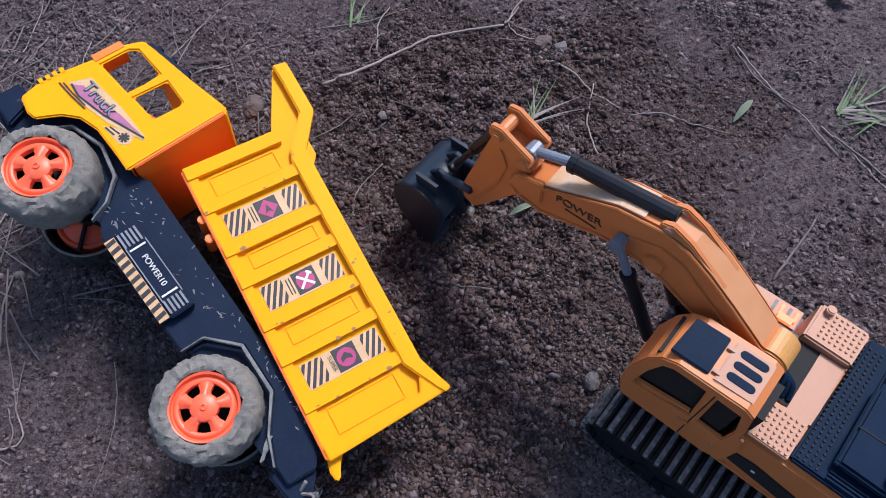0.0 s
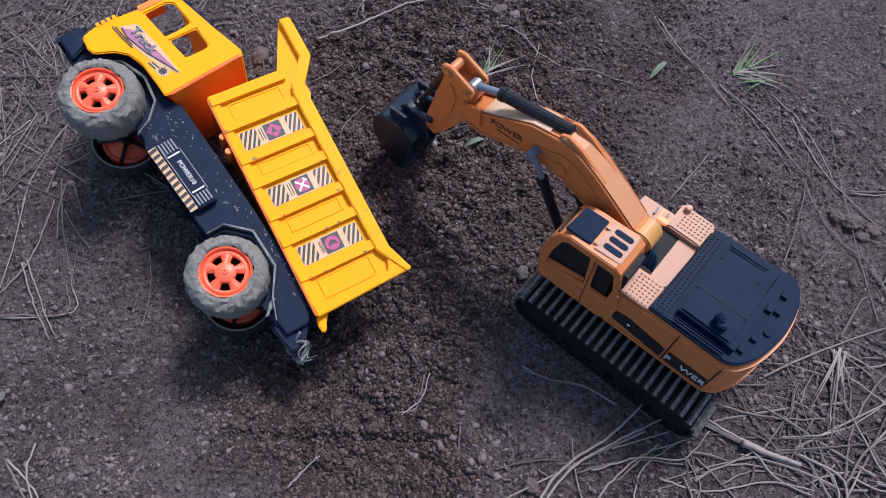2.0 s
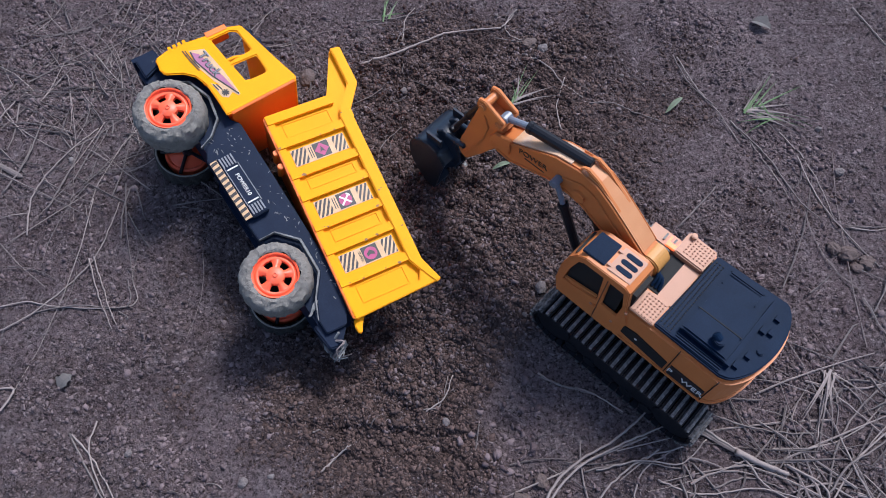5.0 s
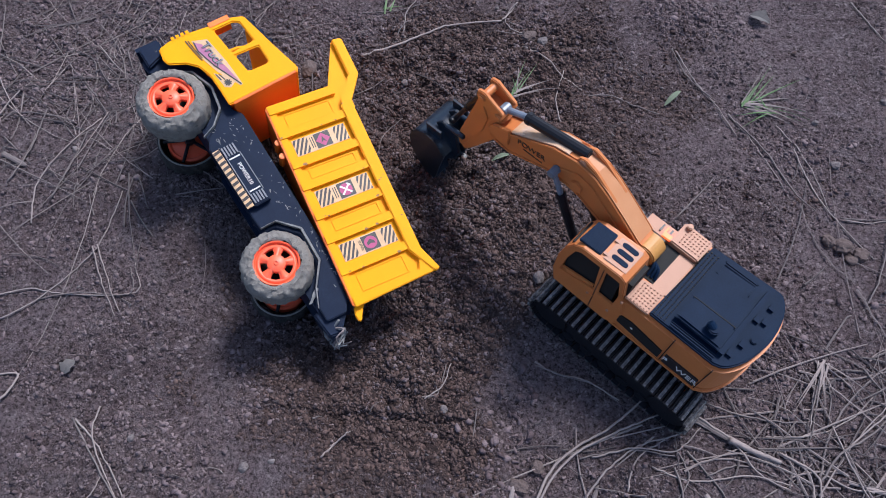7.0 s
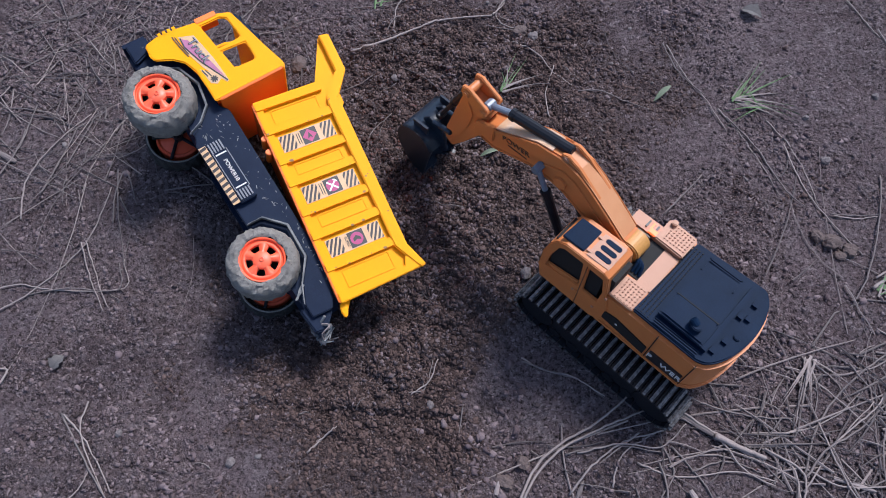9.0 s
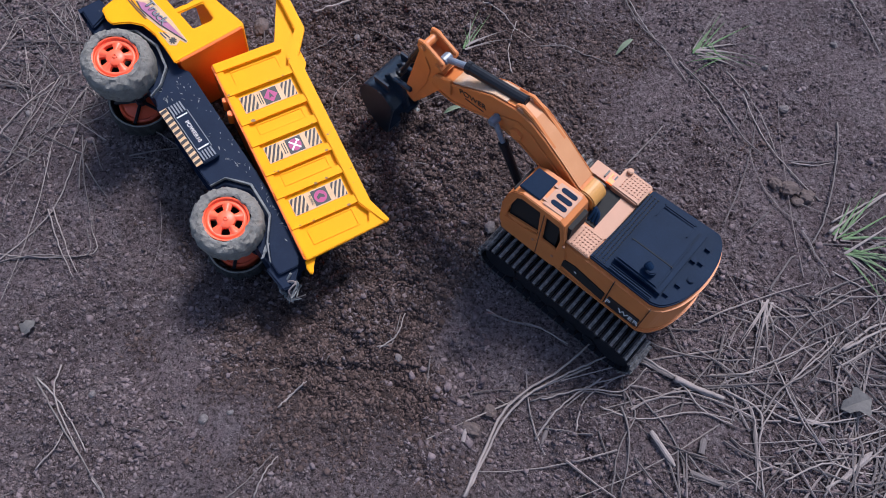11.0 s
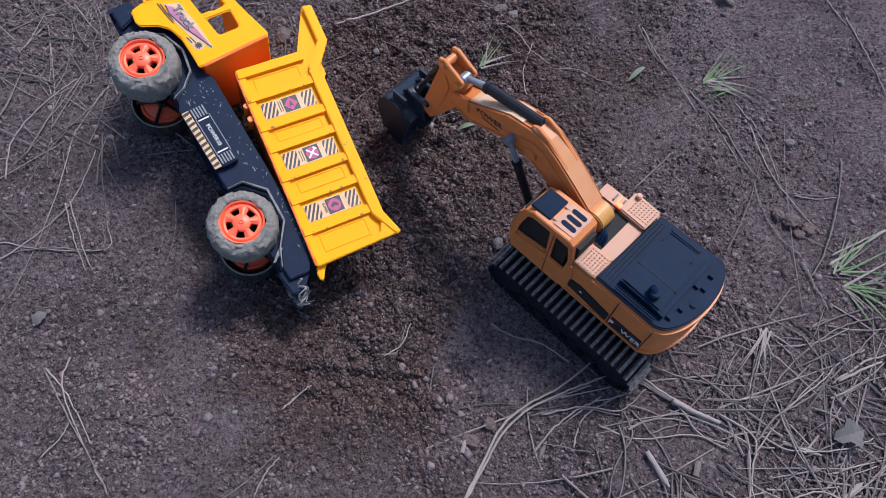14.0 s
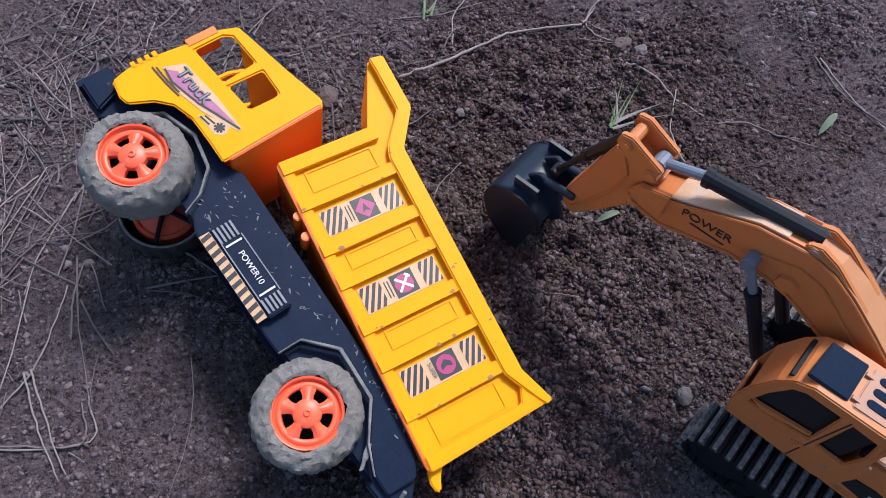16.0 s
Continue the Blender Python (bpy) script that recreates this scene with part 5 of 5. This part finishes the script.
twig(0.0008, (-0.344, 0.076), (-0.312, 0.084), (-0.271, 0.087), (-0.274, 0.110))
twig(0.0008, (-0.310, 0.125), (-0.294, 0.093), (-0.278, 0.067))
twig(0.0008, (-0.269, -0.088), (-0.257, -0.071), (-0.255, -0.058))
twig(0.0008, (-0.101, -0.102), (-0.095, -0.085), (-0.087, -0.071))
twig(0.0011, (0.136, 0.079), (0.151, 0.060), (0.174, 0.044), (0.210, 0.024), (0.246, 0.016), (0.280, 0.016))
twig(0.0030, (0.218, -0.001), (0.236, -0.008), (0.255, -0.015))
twig(0.0011, (0.194, 0.011), (0.220, -0.001), (0.239, -0.025), (0.260, -0.035))
twig(0.0014, (0.057, -0.095), (0.069, -0.070), (0.084, -0.039), (0.106, -0.016), (0.137, 0.001), (0.167, 0.015))
twig(0.0009, (0.115, -0.020), (0.146, -0.012), (0.177, -0.012), (0.198, 0.007))
twig(0.0012, (0.254, -0.008), (0.275, -0.021), (0.276, -0.051), (0.271, -0.084))
twig(0.0011, (0.283, -0.025), (0.298, 0.012), (0.327, 0.047), (0.364, 0.074), (0.396, 0.085))
twig(0.0009, (0.308, -0.001), (0.338, 0.024), (0.359, 0.044), (0.379, 0.055))
twig(0.0014, (0.349, 0.024), (0.378, 0.045), (0.407, 0.056), (0.443, 0.075))
twig(0.0009, (0.357, 0.094), (0.387, 0.075), (0.406, 0.051), (0.435, 0.038))
twig(0.0009, (0.329, 0.062), (0.349, 0.034), (0.370, -0.002))
twig(0.0009, (0.284, -0.020), (0.309, -0.032), (0.349, -0.028), (0.376, -0.017))
twig(0.0009, (0.337, -0.048), (0.364, -0.038), (0.423, -0.022))
twig(0.0009, (0.257, -0.068), (0.269, -0.076), (0.277, -0.084))
twig(0.0009, (0.224, -0.060), (0.236, -0.074), (0.257, -0.078))
twig(0.0009, (0.177, -0.008), (0.186, -0.030), (0.172, -0.056), (0.165, -0.090))
twig(0.0009, (0.199, -0.029), (0.226, -0.019), (0.252, -0.026))
twig(0.0008, (0.382, 0.040), (0.399, 0.008), (0.424, -0.017))
twig(0.0009, (0.390, 0.036), (0.411, -0.000), (0.426, -0.008))
twig(0.0009, (0.291, -0.075), (0.327, -0.061), (0.360, -0.067), (0.413, -0.056))
twig(0.0010, (0.379, -0.078), (0.392, -0.053), (0.421, -0.030))
twig(0.0009, (0.203, 0.384), (0.217, 0.351), (0.240, 0.321))
twig(0.0009, (0.414, 0.410), (0.430, 0.367), (0.444, 0.318))
twig(0.0008, (0.251, 0.308), (0.275, 0.262), (0.294, 0.213))
twig(0.0008, (0.294, 0.296), (0.316, 0.252), (0.327, 0.203))
twig(0.0009, (-0.273, -0.006), (-0.270, -0.032), (-0.240, -0.074), (-0.210, -0.109))
twig(0.0008, (-0.124, -0.105), (-0.106, -0.088), (-0.092, -0.070))
twig(0.0012, (0.364, 0.139), (0.391, 0.155), (0.415, 0.168))


def litter(name, label, n, region, seed, length, material, width=0.0006):
    """Fine crossing straw, too much to count."""
    rs = random.Random(seed)
    bm = bmesh.new()
    done = 0
    while done < n:
        x, y, keep = region(rs)
        if rs.random() > keep:
            continue
        done += 1
        a, ln, bend = rs.uniform(0, math.tau), length * min(2.6, rs.lognormvariate(-0.15, 0.55)), rs.gauss(0, 0.35) + (rs.uniform(-1.5, 1.5) if rs.random() < 0.18 else 0)
        pts = []
        for k in range(5):
            t = k / 4
            pts.append((x, y, gz(x, y) + 0.0008 + rs.uniform(0, 0.0025)))
            x, y = x + ln / 4 * math.cos(a + bend * t), y + ln / 4 * math.sin(a + bend * t)
        r = width * rs.uniform(0.5, 1.3)
        tube(pts, (r, r * 0.5), 4, bm=bm)
    ob = new(name, mesh_of(bm, material))
    tagged(ob, label, "straw", kind="stuff")


def near(cx, cy, rx, ry):
    return lambda rs: (cx + rs.gauss(0, rx), cy + rs.gauss(0, ry), 1.0)


litter("straw_litter", "grey matted straw over bare earth", 240, near(0.37, -0.03, 0.09, 0.06), 31, 0.06, M_STRAW2, 0.0008)
litter("straw_litter", "pale dry grass strewn on earth", 120, near(0.35, -0.02, 0.10, 0.06), 32, 0.075, M_STRAW, 0.0008)
litter("straw_litter", "grey matted straw over bare earth", 250, near(-0.35, 0.30, 0.08, 0.08), 33, 0.06, M_STRAW2, 0.0007)
litter("straw_litter", "pale dry grass strewn on earth", 60, near(-0.32, 0.30, 0.10, 0.08), 34, 0.07, M_STRAW, 0.0006)
litter("straw_litter", "dry straw fragments scattered on earth", 150, lambda rs: (rs.uniform(-0.5, 0.6), rs.uniform(-0.25, 0.55), 1.0), 35, 0.022, M_STRAW2, 0.0005)
litter("straw_litter", "dry straw by a trodden patch", 70, near(-0.20, 0.36, 0.09, 0.05), 36, 0.05, M_STRAW2, 0.0006)


def splinter(x, y, length, wide, turn):
    """A broken flat piece of stalk with a frayed end."""
    bm = bmesh.new()
    rows = []
    for k in range(7):
        t = k / 6
        w = wide * (0.5 if k < 6 else 0.22) * TW.uniform(0.8, 1.1)
        rows.append([bm.verts.new((length * (t - 0.5), q * w, h + 0.0008 * math.sin(t * 2.5))) for q, h in ((-1, 0.0004), (-0.4, 0.0014), (0.4, 0.0014), (1, 0.0004), (0, -0.0006))])
    for a, b in zip(rows, rows[1:]):
        for k in range(5):
            bm.faces.new((a[k], a[(k + 1) % 5], b[(k + 1) % 5], b[k]))
    bm.faces.new(rows[0][::-1])
    bm.faces.new(rows[-1])
    ob = new("straw_splinter", mesh_of(bm, M_STRAW2 if TW.random() < 0.5 else M_STRAW))
    ob.matrix_world = pose(x, y, gz(x, y) + 0.0012, 0, 0, turn)
    tagged(ob, "flat broken splinter of grey stalk on earth", "straw", "straw splinters")


for x, y, ln, w, turn in ((0.205, -0.055, 0.030, 0.0042, -58), (0.243, -0.078, 0.040, 0.0040, -20), (0.235, -0.052, 0.012, 0.0050, 75), (0.275, -0.058, 0.045, 0.0032, 88), (0.208, 0.006, 0.030, 0.0050, -30), (0.232, -0.006, 0.034, 0.0046, -28),
                          (0.118, -0.046, 0.014, 0.0036, 70), (0.400, 0.120, 0.070, 0.0034, 28), (0.318, -0.030, 0.030, 0.0034, -15), (0.350, -0.062, 0.034, 0.0038, 40), (0.055, -0.050, 0.010, 0.0036, 80), (-0.410, 0.210, 0.030, 0.0050, -25)):
    splinter(x, y, ln, w, turn)


def tuft(x, y, n, length, lean, green, seed):
    """A small tuft of blades growing out of the earth."""
    rs = random.Random(seed)
    ob = new("grass_tuft")
    ob.location = (x, y, gz(x, y))
    tagged(ob, "small tuft of green and grey grass blades" if green > 0.3 else "withered grey grass tuft in earth", "grass", "grass tufts")
    for i in range(n):
        a, ln = lean + rs.uniform(-1.0, 1.0), length * rs.uniform(0.5, 1.1)
        bm = bmesh.new()
        rows, w = [], rs.uniform(0.0006, 0.0013)
        ox, oy = rs.uniform(-0.004, 0.004), rs.uniform(-0.004, 0.004)
        rise = rs.uniform(0.05, 0.35)
        for k in range(6):
            t = k / 5
            r = ln * t
            c = Vector((ox + r * math.cos(a), oy + r * math.sin(a), 0.0005 + ln * rise * t * (1.15 - t) + 0.001))
            s = Vector((-math.sin(a), math.cos(a), 0)) * w * (1 - t * 0.9)
            rows.append((bm.verts.new(c + s), bm.verts.new(c + Vector((0, 0, 0.0004))), bm.verts.new(c - s), bm.verts.new(c - Vector((0, 0, 0.0003)))))
        for q, p2 in zip(rows, rows[1:]):
            for j in range(4):
                bm.faces.new((q[j], q[(j + 1) % 4], p2[(j + 1) % 4], p2[j]))
        part("blade", bm, M_GREEN if rs.random() < green else M_STRAW, ob)


tuft(0.046, 0.312, 9, 0.045, 1.2, 0.3, 1)
tuft(0.268, 0.318, 16, 0.060, 0.1, 0.45, 2)
tuft(0.290, 0.310, 7, 0.040, 2.9, 0.5, 3)
tuft(0.374, 0.112, 14, 0.068, -0.35, 0.75, 4)
tuft(0.368, 0.126, 12, 0.066, 0.6, 0.75, 5)
tuft(-0.088, 0.420, 6, 0.035, 1.0, 0.7, 6)
tuft(0.300, 0.064, 9, 0.055, -1.3, 0.05, 7)


def leaf(x, y, length, wide, turn, material, label):
    bm = bmesh.new()
    rows = []
    for k in range(9):
        t = k / 8
        w = (wide * abs(math.sin(math.pi * t)) ** 0.7 * 0.5) * (0.65 + 0.7 * TW.random() if material is M_LEAF else 1) + 0.0002
        lift = 0.003 * math.sin(t * 3.0) + 0.0012
        rows.append([bm.verts.new((length * (t - 0.5), s * w, lift + abs(s) * w * 0.4 + dz)) for s, dz in ((-1, 0), (0, 0), (1, 0), (0, -0.0004))])
    for q, p2 in zip(rows, rows[1:]):
        for j in range(4):
            bm.faces.new((q[j], q[(j + 1) % 4], p2[(j + 1) % 4], p2[j]))
    ob = new("leaf", mesh_of(bm, material))
    ob.matrix_world = pose(x, y, gz(x, y) + 0.001, 0, 0, turn)
    tagged(ob, label, "leaf")


leaf(0.199, 0.322, 0.026, 0.0048, 48, M_DULLGREEN, "narrow grey-green leaf lying on earth")
leaf(0.296, 0.430, 0.022, 0.014, -30, M_LEAF, "pale torn scrap of leaf on earth")
leaf(0.355, -0.016, 0.026, 0.018, 20, M_LEAF, "crumpled withered leaf among straw")
leaf(0.036, 0.237, 0.018, 0.0042, 25, M_DULLGREEN, "small green leaf under the arm")
leaf(-0.304, 0.022, 0.014, 0.010, 60, M_LEAF, "faded bluish leaf scrap on earth")


def stone(x, y, size, seed, material, label, flat=0.7):
    bm = bmesh.new()
    bmesh.ops.create_icosphere(bm, subdivisions=3, radius=1)
    for v in bm.verts:
        d = 1 + 0.30 * noise.noise(v.co * 1.3 + Vector((seed * 7.1, 0, 0))) + (0.22 if flat < 0.65 else 0.10) * noise.noise(v.co * 3.4 + Vector((seed * 3.3, 2, 0))) + (0.12 if flat < 0.65 else 0.03) * noise.noise(v.co * 9)
        v.co = Vector((v.co.x * size, v.co.y * size * 0.85, v.co.z * size * flat)) * d
    ob = new("stone", mesh_of(bm, material))
    ob.matrix_world = pose(x, y, gz(x, y) + size * flat * 0.45, 0, 0, seed * 47)
    tagged(ob, label, "stone", "stones on the ground")


for i, (x, y, s) in enumerate([(0.128, 0.121, 0.0055), (0.072, 0.123, 0.0055), (0.140, 0.106, 0.0040), (0.340, 0.253, 0.0045), (0.074, 0.386, 0.0060), (-0.060, 0.325, 0.0040), (0.060, 0.100, 0.0030), (0.330, 0.300, 0.0030),
                               (-0.15, -0.045, 0.0040), (0.000, 0.010, 0.0035), (0.110, 0.080, 0.0032), (0.150, 0.130, 0.0030), (-0.24, -0.03, 0.0030), (0.40, 0.33, 0.0035)]):
    stone(x, y, s, i + 1, M_STONE, "pale rounded pebble half sunk in earth")
for i, (x, y, s) in enumerate([(0.332, 0.170, 0.008), (0.347, 0.163, 0.007), (0.320, 0.174, 0.006), (0.338, 0.158, 0.005), (0.060, 0.392, 0.008), (-0.156, 0.334, 0.009), (0.075, -0.030, 0.006), (0.060, -0.045, 0.007)]):
    stone(x, y, s, i + 31, M_MUDDY, "lump of reddish dried mud on earth", 0.6)
